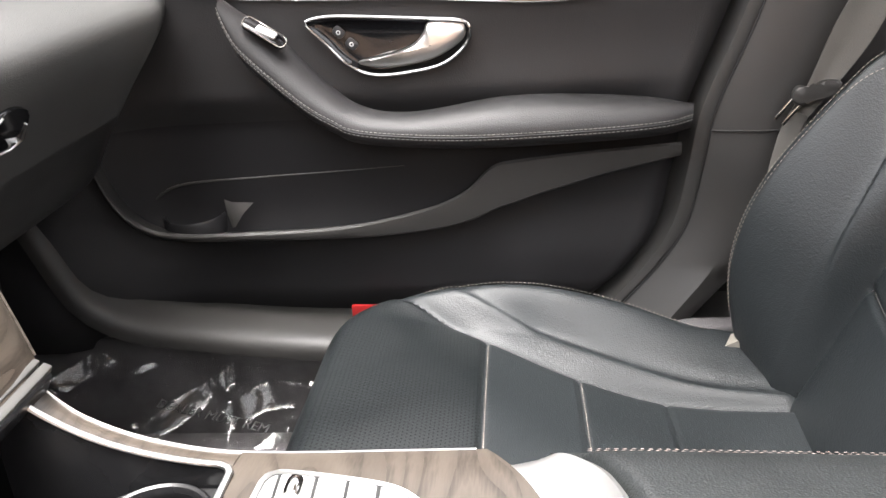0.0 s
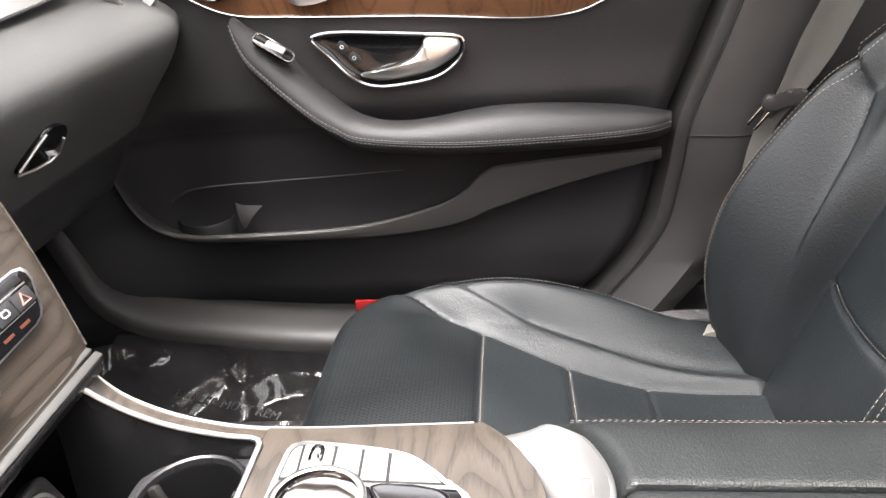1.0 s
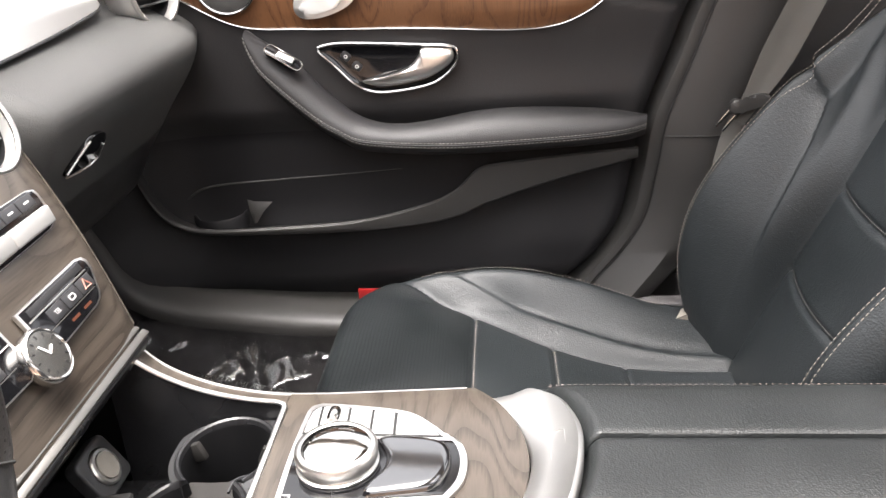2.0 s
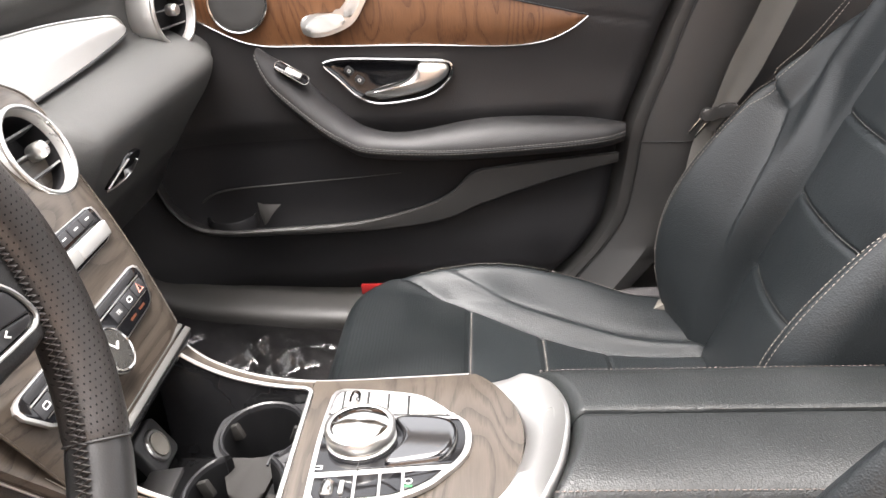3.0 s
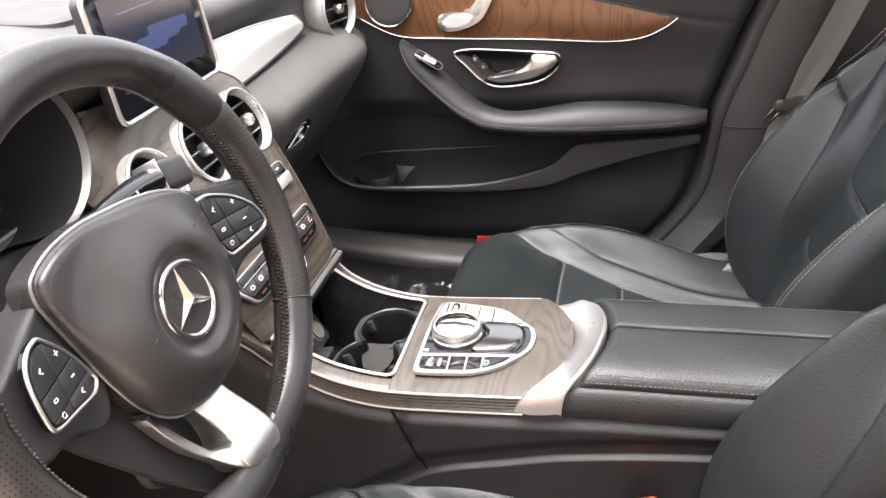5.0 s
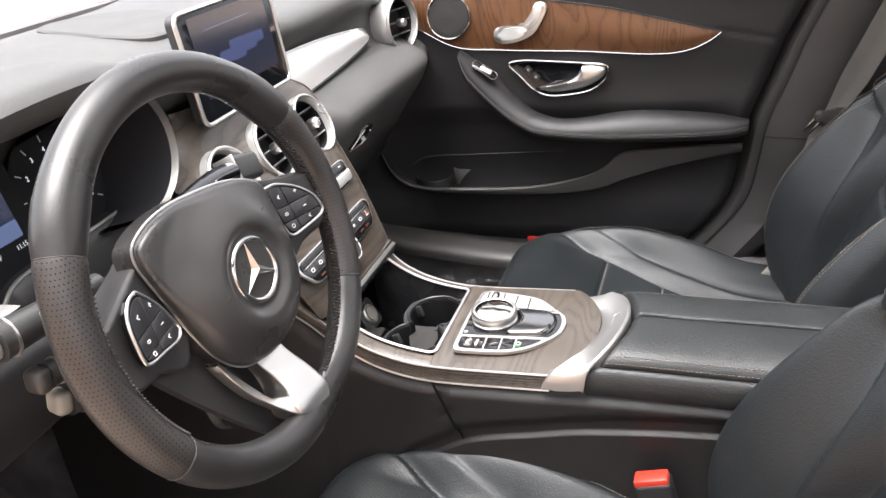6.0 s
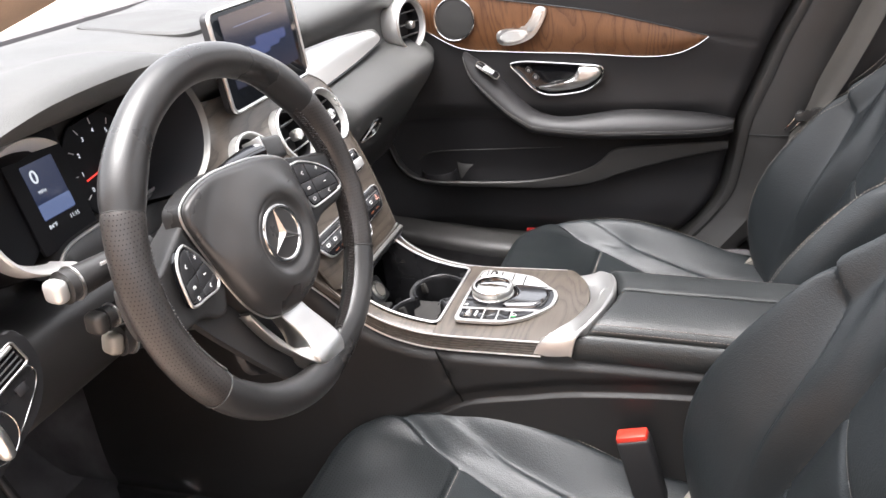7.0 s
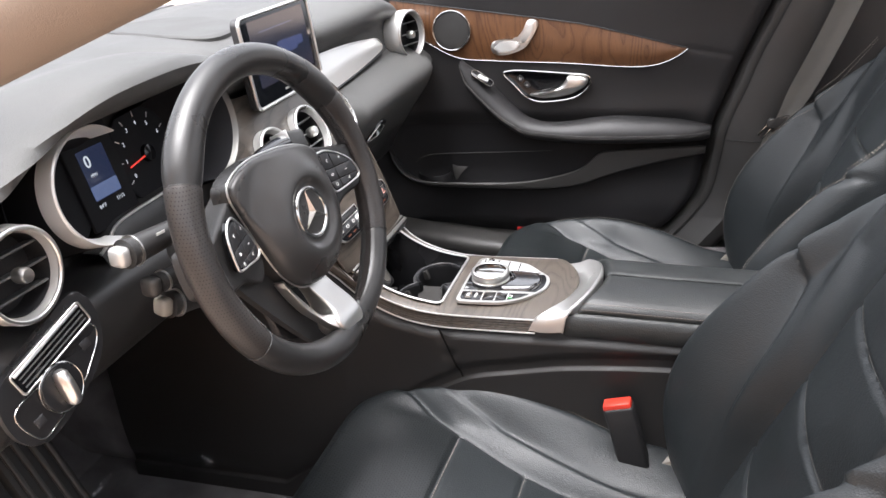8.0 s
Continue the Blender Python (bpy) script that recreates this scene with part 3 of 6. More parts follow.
for a, b in zip(rear_low, rear_up):
    n = Vector((0, -0.55, 0.83))
    r = [b + (a - b) * f + n * h for f, h in prof]
    r += [a + Vector((0, 0.004, -0.010)), a + Vector((0, 0.014, -0.019)), a + Vector((0, 0.05, -0.026)), b + Vector((0, 0.03, -0.01))]
    rows.append(r)
arm = part("armrest", sheet(rows, closed_v=True, caps=True), DOOR_LEATHER, door, "padded black leather armrest")
edge = [a + Vector((0, -0.0005, 0.0012)) for a in rear_low]
part("stitching", joined(stitches(edge, 0.0055, 0.0038, 0.0005, (0, -0.8, 0.6)), stitches([p + Vector((0, 0.001, -0.006)) for p in edge], 0.0055, 0.0038, 0.0005, (0, -0.9, 0.1))), THREAD_DOOR, arm, "pale double seam")
part("seam", tube([p + Vector((0, 0.0005, -0.0028)) for p in edge], 0.0009, seg=5), PLASTIC_DARK, arm)
ws_at = axes((-0.112, 0.670, 0.7345), (0.83, 0, -0.56), (0.18, 0.80, 0.5))
wsw = part("window_switch", plate(rounded(0.056, 0.019, 0.007), 0.004, ws_at, 0.002), GLOSS, door, "chrome-edged window switch")
part("switch_rim", ring(rounded(0.056, 0.019, 0.007), 0.0011, ws_at @ pose(0, 0, 0.0035), 6), CHROME, wsw)
part("rocker", block(0.026, 0.011, 0.005, ws_at @ pose(0.002, 0, 0.0050, 0, -8, 0), 0.002, 3), SILVER, wsw)

# map pocket: raised lip, dark well and bottle holder
lip = spline([(-0.375, 0.64, 0.640), (-0.360, 0.655, 0.585), (-0.345, 0.664, 0.530), (-0.318, 0.672, 0.492), (-0.270, 0.676, 0.476), (-0.161, 0.678, 0.474), (-0.034, 0.678, 0.480), (0.067, 0.680, 0.500), (0.117, 0.681, 0.521), (0.145, 0.682, 0.547), (0.158, 0.683, 0.555), (0.176, 0.684, 0.559), (0.274, 0.686, 0.567), (0.390, 0.690, 0.573)], 110)
wid = table([(-0.36, 0.012), (-0.30, 0.008), (-0.06, 0.014), (0.06, 0.028), (0.117, 0.040), (0.155, 0.058), (0.22, 0.046), (0.30, 0.030), (0.39, 0.015)])
rows = []
for p in lip:
    w = wid(p.x)
    r = [p + Vector((0, 0.040, -0.012)), p + Vector((0, 0.010, -0.002)), p + Vector((0, 0.003, 0.0005)), p + Vector((0, -0.001, -0.002)), p + Vector((0, -0.0015, -w * 0.5)), p + Vector((0, 0.001, -w)), p + Vector((0, 0.006, -w - 0.003)), p + Vector((0, 0.020, -w - 0.005)), p + Vector((0, 0.040, -w - 0.006))]
    rows.append(r)
part("map_pocket", sheet(rows), PLASTIC_GREY, door, "grey-edged moulded map pocket")
part("pocket_edge", tube(spline([(-0.335, 0.712, 0.492), (-0.305, 0.716, 0.517), (-0.266, 0.719, 0.533), (-0.161, 0.720, 0.539), (-0.05, 0.721, 0.543), (0.036, 0.722, 0.547)], 50), lambda t: 0.0022 * (1 - 0.8 * t), seg=6), PLASTIC_GREY, door)
part("bottle_holder", turned([(0.044, -0.022), (0.044, 0.0), (0.042, 0.003), (0.038, 0.0), (0.036, -0.022)], pose(-0.262, 0.728, 0.486, 3, 0, 0), 36), DOOR_PLASTIC, door, "round bottle holder")
tri = sheet([[Vector(p) for p in r] for r in (((-0.212, 0.712, 0.512), (-0.20, 0.708, 0.509), (-0.172, 0.712, 0.506)), ((-0.208, 0.704, 0.495), (-0.2, 0.700, 0.494), (-0.186, 0.706, 0.493)), ((-0.204, 0.704, 0.474), (-0.202, 0.702, 0.474), (-0.200, 0.705, 0.474)))])
part("divider", tri, PLASTIC_GREY, door, "small grey wedge-shaped divider")

# red warning reflector low on the door's foot
part("reflector", block(0.085, 0.006, 0.019, pose(-0.007, 0.692, 0.347, 0, 2, 0), 0.002), REFLECTOR, door, "bright red door reflector")

# ---- front seats ----
cush_z = table([(-0.08, 0.372), (-0.035, 0.384), (0.0, 0.388), (0.05, 0.388), (0.142, 0.374), (0.25, 0.340), (0.36, 0.316), (0.52, 0.310)])
bolster_z = table([(-0.08, 0.368), (-0.02, 0.386), (0.03, 0.401), (0.10, 0.414), (0.20, 0.416), (0.30, 0.398), (0.40, 0.364), (0.52, 0.338)])
insert_w = table([(-0.05, 0.262), (0.035, 0.248), (0.09, 0.215), (0.142, 0.187), (0.25, 0.152), (0.36, 0.132), (0.52, 0.125)])
fold_w = table([(0.03, 0.300), (0.07, 0.276), (0.12, 0.246), (0.20, 0.214), (0.30, 0.184), (0.40, 0.160), (0.52, 0.150)])


def valley(d, inner, outer):
    """A soft fold: steep on its inner side, easy on its outer."""
    return math.exp(-(d / (inner if d < 0 else outer)) ** 2)


def cushion_top(x, y):
    a, w, f = abs(y), insert_w(x), max(fold_w(x), insert_w(x) + 0.012)
    base, crest = cush_z(x), bolster_z(x)
    rise = crest - base
    z = base + 0.30 * rise * step(w, max(f, w + 0.02), a) + 0.70 * rise * step(min(f, 0.212) - 0.01, 0.256, a)
    z += 0.007 * (1 - min(a / w, 1) ** 2) + 0.010 * step(0.11, 0.22, a) * step(0.10, 0.0, x)
    z -= 0.006 * valley(a - w, 0.004, 0.011) * step(0.0, 0.05, x)
    z -= 0.0045 * valley(a - f, 0.005, 0.013) * step(0.08, 0.15, x)
    if a < w:
        for s in (0.142, 0.250, 0.350):
            z -= 0.0035 * math.exp(-((x - s) / 0.0035) ** 2)
    return z


CREST = table([(0.04, 0.271), (0.163, 0.276), (0.28, 0.266), (0.40, 0.255), (0.50, 0.245)])
BULGE = table([(-0.10, 0.0), (-0.03, 0.020), (0.045, 0.075), (0.114, 0.112), (0.19, 0.126), (0.27, 0.117), (0.40, 0.080), (0.50, 0.044), (0.60, 0.018), (0.75, 0.0)])
BACK_W = table([(-0.1, 0.146), (0.0, 0.144), (0.10, 0.140), (0.18, 0.135), (0.30, 0.128), (0.42, 0.124), (0.52, 0.108), (0.60, 0.10), (0.7, 0.10)])
BACK_FOLD = table([(-0.1, 0.165), (0.0, 0.157), (0.12, 0.156), (0.22, 0.164), (0.30, 0.180), (0.36, 0.204), (0.41, 0.236), (0.46, 0.28)])


def back_top(s, y):
    a, w, b, f = abs(y), BACK_W(s), BULGE(s), BACK_FOLD(s)
    h = 0.42 * b * step(w - 0.002, f + 0.004, a) + 0.58 * b * step(min(f, 0.215) - 0.01, 0.236, a)
    h += (0.010 + 0.010 * math.exp(-((s - 0.15) / 0.12) ** 2)) * (1 - min(a / w, 1) ** 2)
    h -= 0.006 * valley(a - w, 0.003, 0.008)
    h += 0.007 * valley(a - 0.5 * (w + f), 0.014, 0.014) * step(0.10, 0.22, s)
    h -= 0.010 * valley(a - f, 0.005, 0.014) * step(0.0, 0.08, s)
    if a < w:
        for q in (0.168, 0.290, 0.410):
            h -= 0.0045 * math.exp(-((s - q - 0.35 * y * y) / 0.0045) ** 2)
    return h


def car_seat():
    seat = thing("leather_seat", (0.2, 0.37, FLOOR), "black leather front seat with pale contrast stitching", "car seat", "front seats")
    base = pose(0, 0.37, 0)
    half = [(-0.060, 0.0), (-0.059, 0.07), (-0.058, 0.140), (-0.050, 0.200), (-0.024, 0.246), (0.040, 0.271), (0.163, 0.276), (0.28, 0.266), (0.40, 0.255), (0.50, 0.245), (0.515, 0.15), (0.518, 0.0)]
    out = half + [(x, -y) for x, y in half[-2:0:-1]]
    nose = lambda x, y: 1 if x < 0.140 and abs(y) < insert_w(x) - 0.004 else 0
    cu = part("cushion", pad(curved(out, 380), cushion_top, base, (0.2, 0), 0.032, 0.215, 130, 0.05, nose), LEATHER, seat)
    cu.data.materials.append(LEATHER_PERF)
    # seams across and along the cushion
    for s in (0.142, 0.250):
        w = insert_w(s) - 0.008
        path = [Vector((s + 0.003, 0.37 + w * (-1 + 2 * j / 40), cushion_top(s + 0.003, w * (-1 + 2 * j / 40)))) for j in range(41)]
        part("cross_seam", stitches(path, 0.0046, 0.0038, 0.0004), THREAD, cu)
    for sgn in (-1, 1):
        path = []
        for j in range(70):
            x = 0.065 + 0.36 * j / 69
            y = CREST(x) - 0.018
            path.append(Vector((x, 0.37 + sgn * y, cushion_top(x, y) - 0.0032)))
        part("bolster_stitching", stitches(path, 0.0055, 0.0036, 0.0005, (0, sgn * 0.5, 0.85), 0.0026), THREAD, cu)
    # plinth and rail
    part("seat_base", block(0.42, 0.40, 0.07, pose(0.25, 0.37, 0.195), 0.01), PLASTIC_DARK, seat)
    for sgn in (-1, 1):
        part("seat_rail", block(0.52, 0.035, 0.03, pose(0.25, 0.37 + sgn * 0.17, FLOOR + 0.012), 0.004), METAL_GREY, seat, "grey steel slide rail")
        part("hinge_cover", plate(curved([(0.404, 0.329), (0.416, 0.337), (0.455, 0.354), (0.463, 0.345), (0.482, 0.285), (0.474, 0.262), (0.440, 0.275)], 40), 0.020, axes((0, 0.37 + sgn * 0.222 + 0.010, 0), (1, 0, 0), (0, 0, 1)), 0.004, 3), METAL_GREY, seat, "beige-grey hinge cover")
    # backrest
    d, n = Vector((0.403, 0, 0.915)), Vector((-0.915, 0, 0.403))
    at = axes((0.490, 0.37, 0.300), d, (0, 1, 0))
    if (at.to_3x3() @ Vector((0, 0, 1))).dot(n) < 0:
        at = axes((0.490, 0.37, 0.300), d, (0, -1, 0))
    half = [(-0.085, 0.0), (-0.080, 0.14), (-0.055, 0.215), (0.02, 0.250), (0.15, 0.262), (0.30, 0.262), (0.45, 0.248), (0.56, 0.220), (0.64, 0.170), (0.67, 0.08), (0.675, 0.0)]
    out = half + [(x, -y) for x, y in half[-2:0:-1]]
    bk = part("backrest", pad(curved(out, 340), back_top, at, (0.25, 0), 0.045, -0.10, 120, 0.03), LEATHER, seat)
    for sgn in (-1, 1):
        for off in (0.0, 0.010):
            path = [at @ Vector((s, sgn * (0.226 + off), back_top(s, 0.226 + off) - (0.0008 if off == 0 else 0.0042))) for s in [0.06 + 0.50 * j / 80 for j in range(81)]]
            part("bolster_stitching", stitches(path, 0.0058, 0.0038, 0.0005, n, 0.0010), THREAD, bk)
    for q in (0.168, 0.290, 0.410):
        path = []
        for j in range(41):
            y = 0.116 * (-1 + 2 * j / 40)
            s = q + 0.0035 + 0.35 * y * y
            path.append(at @ Vector((s, y, back_top(s, y))))
        part("cross_seam", stitches(path, 0.0046, 0.0038, 0.0003, n), THREAD_DOOR, bk)
    part("back_shell", block(0.60, 0.46, 0.03, at @ pose(0.27, 0, -0.105), 0.012), PLASTIC, seat)
    return seat


seat_p = car_seat()
seat_d = copy_thing(seat_p, pose(0.2 - 0.088, -0.37, FLOOR))
# the driver's cushion is drawn out a little; its backrest has plain bolsters
for c in list(seat_d.children):
    if c.name.startswith("cushion"):
        c.location += Vector((-0.010, 0, 0.004))
    if c.name.startswith("backrest"):
        for q in [q for q in c.children if q.name.startswith("bolster_stitching")]:
            bpy.data.objects.remove(q)

# ---- centre console ----
console = thing("centre_console", (0.2, 0, FLOOR), "wood and leather centre console between the seats", "console")
TOP = table([(-0.25, 0.80), (-0.19, 0.69), (-0.150, 0.630), (-0.125, 0.600), (-0.09, 0.576), (-0.05, 0.561), (0.0, 0.553), (0.10, 0.553), (0.25, 0.556)])
# leather flanks
ARC = table([(-0.30, 0.20), (-0.15, 0.30), (-0.05, 0.385), (0.012, 0.423), (0.048, 0.441), (0.132, 0.459), (0.201, 0.472), (0.343, 0.484), (0.65, 0.49)])
for sgn in (-1, 1):
    rows = []
    for i in range(140):
        x = -0.62 + 1.27 * i / 139
        top = min(TOP(x) - 0.026, 0.64)
        arc = ARC(x)
        zs = [top + (arc + 0.0045 - top) * q / 30 for q in range(31)] + [arc + 0.003 - 0.001 * q for q in range(8)] + [arc - 0.006 + (FLOOR - arc + 0.006) * q / 24 for q in range(25)]
        r = []
        for z in zs:
            y = 0.108 + 0.013 * step(top, top - 0.018, z) - 0.006 * step(arc + 0.030, arc + 0.012, z) + 0.007 * step(arc + 0.003, arc - 0.003, z) + 0.006 * step(arc, 0.3, z)
            y -= 0.005 * math.exp(-((x - (0.002 + (0.531 - z) * 0.36)) / 0.0035) ** 2) * (1 if z > arc else 0)
            y += 0.03 * step(-0.05, -0.3, x)
            r.append(Vector((x, sgn * y, z)))
        rows.append(r)
    part("side_panel", sheet(rows), CONSOLE_SIDE, console, "black leatherette side panel")
for sgn in (-1, 1):
    path = []
    for k in range(20):
        z = 0.528 - 0.090 * k / 19
        x = 0.002 + (0.531 - z) * 0.36
        path.append(Vector((x, sgn * (0.1208 - 0.006 * step(ARC(x) + 0.030, ARC(x) + 0.012, z)), z)))
    part("seam", tube(path, 0.0015, seg=6), WELL_BLACK, console)
part("core", joined(block(0.62, 0.20, 0.20, pose(0.33, 0, 0.43), 0.0), block(0.30, 0.18, 0.10, pose(-0.1, 0, 0.36), 0.0)), PLASTIC_DARK, console)

# wood: rear deck and the two rails that rise to the fascia
rows = []
for i in range(30):
    f = i / 29
    r = []
    for j in range(41):
        y = 0.116 * (-1 + 2 * j / 40)
        xr = 0.205 - 3.2 * y * y
        x = 0.001 + (xr - 0.001) * f
        r.append(Vector((x, y, TOP(x) + 0.004 - 0.006 * (abs(y) / 0.116) ** 4)))
    rows.append(r)
lower = [[p - Vector((0, 0, 0.012)) for p in rows[-1]], [p - Vector((0, 0, 0.012)) for p in rows[0]]]
part("wood_deck", sheet(rows + lower, closed_u=True), WOOD, console, "grey-brown open-pored ash deck")
for sgn in (-1, 1):
    rows = []
    for i in range(50):
        x = 0.0005 - 0.245 * i / 49
        z = TOP(x)
        wide = 0.07 * step(-0.10, -0.24, x)
        r = [Vector((x, sgn * (y + wide * (0 if k in (0, 1, 7) else 1)), z + h)) for k, (y, h) in enumerate(((0.0955, -0.012), (0.0955, 0.0008), (0.0975, 0.0011), (0.106, -0.0001), (0.112, -0.0013), (0.1160, -0.0034), (0.1155, -0.012), (0.100, -0.014)))]
        rows.append(r)
    part("wood_rail", sheet(rows, closed_v=True, caps=True), WOOD, console, "ash rail beside the tray")
    # ribbed band with bright edges below the wood
    bx = [(-0.205 + 0.36 * i / 59) for i in range(60)]
    rows = []
    for x in bx:
        z = TOP(x) if x > -0.15 else TOP(-0.15) + (x + 0.15) * -1.15
        r = []
        for q in range(31):
            f = q / 30
            rib = 0.0013 * abs(math.sin(f * math.pi * 5))
            r.append(Vector((x, sgn * (0.1150 + rib + 0.05 * step(-0.10, -0.25, x)), z - 0.004 - 0.021 * f)))
        rows.append(r)
    rb = part("ribbed_band", sheet(rows), WOOD, console, "ribbed dark wood side band")
    for dz in (-0.003, -0.0255):
        part("bright_edge", tube([Vector((x, sgn * (0.1165 + 0.05 * step(-0.10, -0.25, x)), (TOP(x) if x > -0.15 else TOP(-0.15) + (x + 0.15) * -1.15) + dz)) for x in bx], 0.0014, seg=6), SATIN, rb)

# tray with two cup holders, socket and its chrome rim
rim = [Vector((x, 0.0935, TOP(x) + 0.004)) for x in [-0.150 + 0.143 * i / 30 for i in range(31)]]
rim += [Vector((-0.0005, 0.0905, TOP(0) + 0.004))] + [Vector((0.002, y, TOP(0) + 0.004)) for y in [0.085 - 0.17 * i / 20 for i in range(21)]]
rim += [Vector((-0.0005, -0.0905, TOP(0) + 0.004))] + [Vector((x, -0.0935, TOP(x) + 0.004)) for x in [-0.007 - 0.143 * i / 30 for i in range(31)]]
part("tray_rim", tube(rim, 0.0026, seg=8, flat=0.7), SATIN, console, "chrome tray rim")
walls = [[p + Vector((0, 0, -0.002)) for p in rim], [Vector((p.x - 0.001, p.y * 0.99, 0.47)) for p in rim]]
GLOSSY = material("satin_black_plastic", (0.0156, 0.0156, 0.0169), 0.28, wear=0.06)
TONGUE = material("grey_rubber", (0.020, 0.019, 0.018), 0.65, spec=0.15)
# inside of the cup wells: the shade down there is put into the colour
WELL = material("well_shade_black", (0.005, 0.005, 0.0055), 0.55, spec=0.2)
SHOULDER = material("satin_dark_grey", (0.034, 0.034, 0.035), 0.36, 0, 0.0001, 900)
part("tray_wall", sheet(walls), GLOSSY, console)
part("tray_floor", block(0.30, 0.186, 0.01, pose(-0.15, 0, 0.472), 0), GLOSSY, console)
part("tray_back", block(0.01, 0.30, 0.22, pose(-0.27, 0, 0.58, 0, -20, 0), 0), PLASTIC_DARK, console)
# one glossy insert with two cup wells that run into each other
CX, CR, CY, CE = -0.0437, 0.0367, 0.0423, 1.24
well = [(1, radians(a)) for a in range(-54, 235, 6)] + [(-1, radians(a)) for a in range(126, 415, 6)]


def swell(d):
    """The wells' outline moved outwards by d."""
    out = []
    for side, a in well:
        cx, r = (CX + 0.005, CR) if side > 0 else (CX - 0.002, CR + 0.0035)
        out.append(Vector((cx + (r + d) * math.cos(a), side * CY + CE * (r + d) * math.sin(a), 0)))
    return out


rows = [[Vector((p.x, p.y, z)) for p in swell(d)] for d, z in ((0.0050, 0.470), (0.0050, 0.5400), (0.0040, 0.5435), (0.0022, 0.5450), (0.0004, 0.5440), (-0.0008, 0.5390))]
ch = part("cup_holder", sheet(rows, closed_v=True), GLOSSY, console, "glossy black double cup holder")
rows = [[Vector((p.x, p.y, z)) for p in swell(d)] for d, z in ((-0.0006, 0.5400), (-0.0012, 0.5380), (-0.0035, 0.4860), (-0.008, 0.4835), (-0.030, 0.4835))]
part("well_lining", sheet(rows, closed_v=True), WELL, ch, "near-black inside of the wells, their shade in the colour")
outer = []
for p in swell(0.0045):
    d = Vector((p.x - CX, p.y, 0))
    k = min((0.044 if d.x > 0 else 0.056) / max(abs(d.x), 1e-4), 0.0915 / max(abs(d.y), 1e-4))
    q = Vector((CX, 0, 0)) + d * k
    outer.append(p.lerp(q, 1.0 if d.x > 0 else 0.75 * min(abs(d.y) / 0.03, 1) * step(0.05, 0.0, -d.x) + 0.12))
part("shoulder", sheet([[Vector((p.x, p.y, 0.5425)) for p in swell(0.0045)], [Vector((p.x, p.y, 0.5400)) for p in outer], [Vector((p.x, p.y, 0.5360)) for p in outer], [Vector((p.x, p.y, 0.47)) for p in outer]], closed_v=True), SHOULDER, ch, "satin grey shoulder round the wells")
part("well_floor", block(0.072, 0.150, 0.003, pose(CX, 0, 0.4825), 0), WELL, ch)
for x, y in ((-0.025, CY + 0.0140), (0.036, CY + 0.0060), (-0.031, 0.0130 - CY), (0.032, -0.0100 - CY)):
    part("grip", block(0.012, 0.007, 0.017, pose(CX + x, y, 0.5335) @ pose(0, 0, 0, 0, 0, 0 if x > 0 else 165) @ pose(0, 0, 0, 0, 24, 0), 0.002), TONGUE, ch, "grey sprung grip")
part("cup_tongue", plate(curved([(-0.025, 0.018), (-0.020, -0.006), (-0.013, -0.022), (0.0, -0.028), (0.013, -0.022), (0.020, -0.006), (0.025, 0.018), (0.0, 0.020)], 44), 0.007, pose(-0.045, 0.000, 0.518, 22, 0, 0), 0.003, 3), TONGUE, ch, "grey rubber tongue between the wells")
part("clip", tube(spline([(-0.024, -0.008, 0.5405), (-0.022, 0.004, 0.5420), (-0.015, 0.009, 0.5425), (-0.006, 0.009, 0.5425), (-0.008, -0.006, 0.5415)], 26), 0.0014, seg=6), GLOSSY, ch)
part("socket_base", plate(rounded(0.052, 0.044, 0.008), 0.012, axes((-0.150, 0.034, 0.530), (0, 1, 0), (-0.5, 0, 0.86)), 0.003, 3), SHOULDER, console)
so = part("power_socket", turned([(0.0165, -0.01), (0.0165, 0.003), (0.0150, 0.0045), (0.0125, 0.0045), (0.0120, 0.002), (0.011, 0.003), (0.001, 0.0035)], axes((-0.141, 0.034, 0.536), (0, 1, 0), (-0.5, 0, 0.86)), 36), SATIN, console, "round power socket with silver ring")
part("socket_cap", turned([(0.0118, 0), (0.0118, 0.003), (0.001, 0.004)], axes((-0.1385, 0.034, 0.5375), (0, 1, 0), (-0.5, 0, 0.86)), 30), METAL_GREY, so)
part("storage_flap", block(0.034, 0.072, 0.006, pose(-0.122, -0.030, 0.528, 0, -8, 0), 0.003), PLASTIC, console)
lipb = part("shelf_lip", block(0.012, 0.246, 0.016, pose(-0.126, 0.0, 0.606, 0, 28, 0), 0.003, 3), GLOSSY, console, "black roller cover edge")
for dx, dz, wd in ((0.0, 0.0, 0.0068), (-0.0066, 0.0036, 0.0048)):
    part("lip_strip", block(wd, 0.2475, 0.006, pose(-0.1215 + dx, 0.0, 0.6136 + dz, 0, 28, 0), 0.0014, 2), SHELF_METAL, lipb, "brushed aluminium strip")

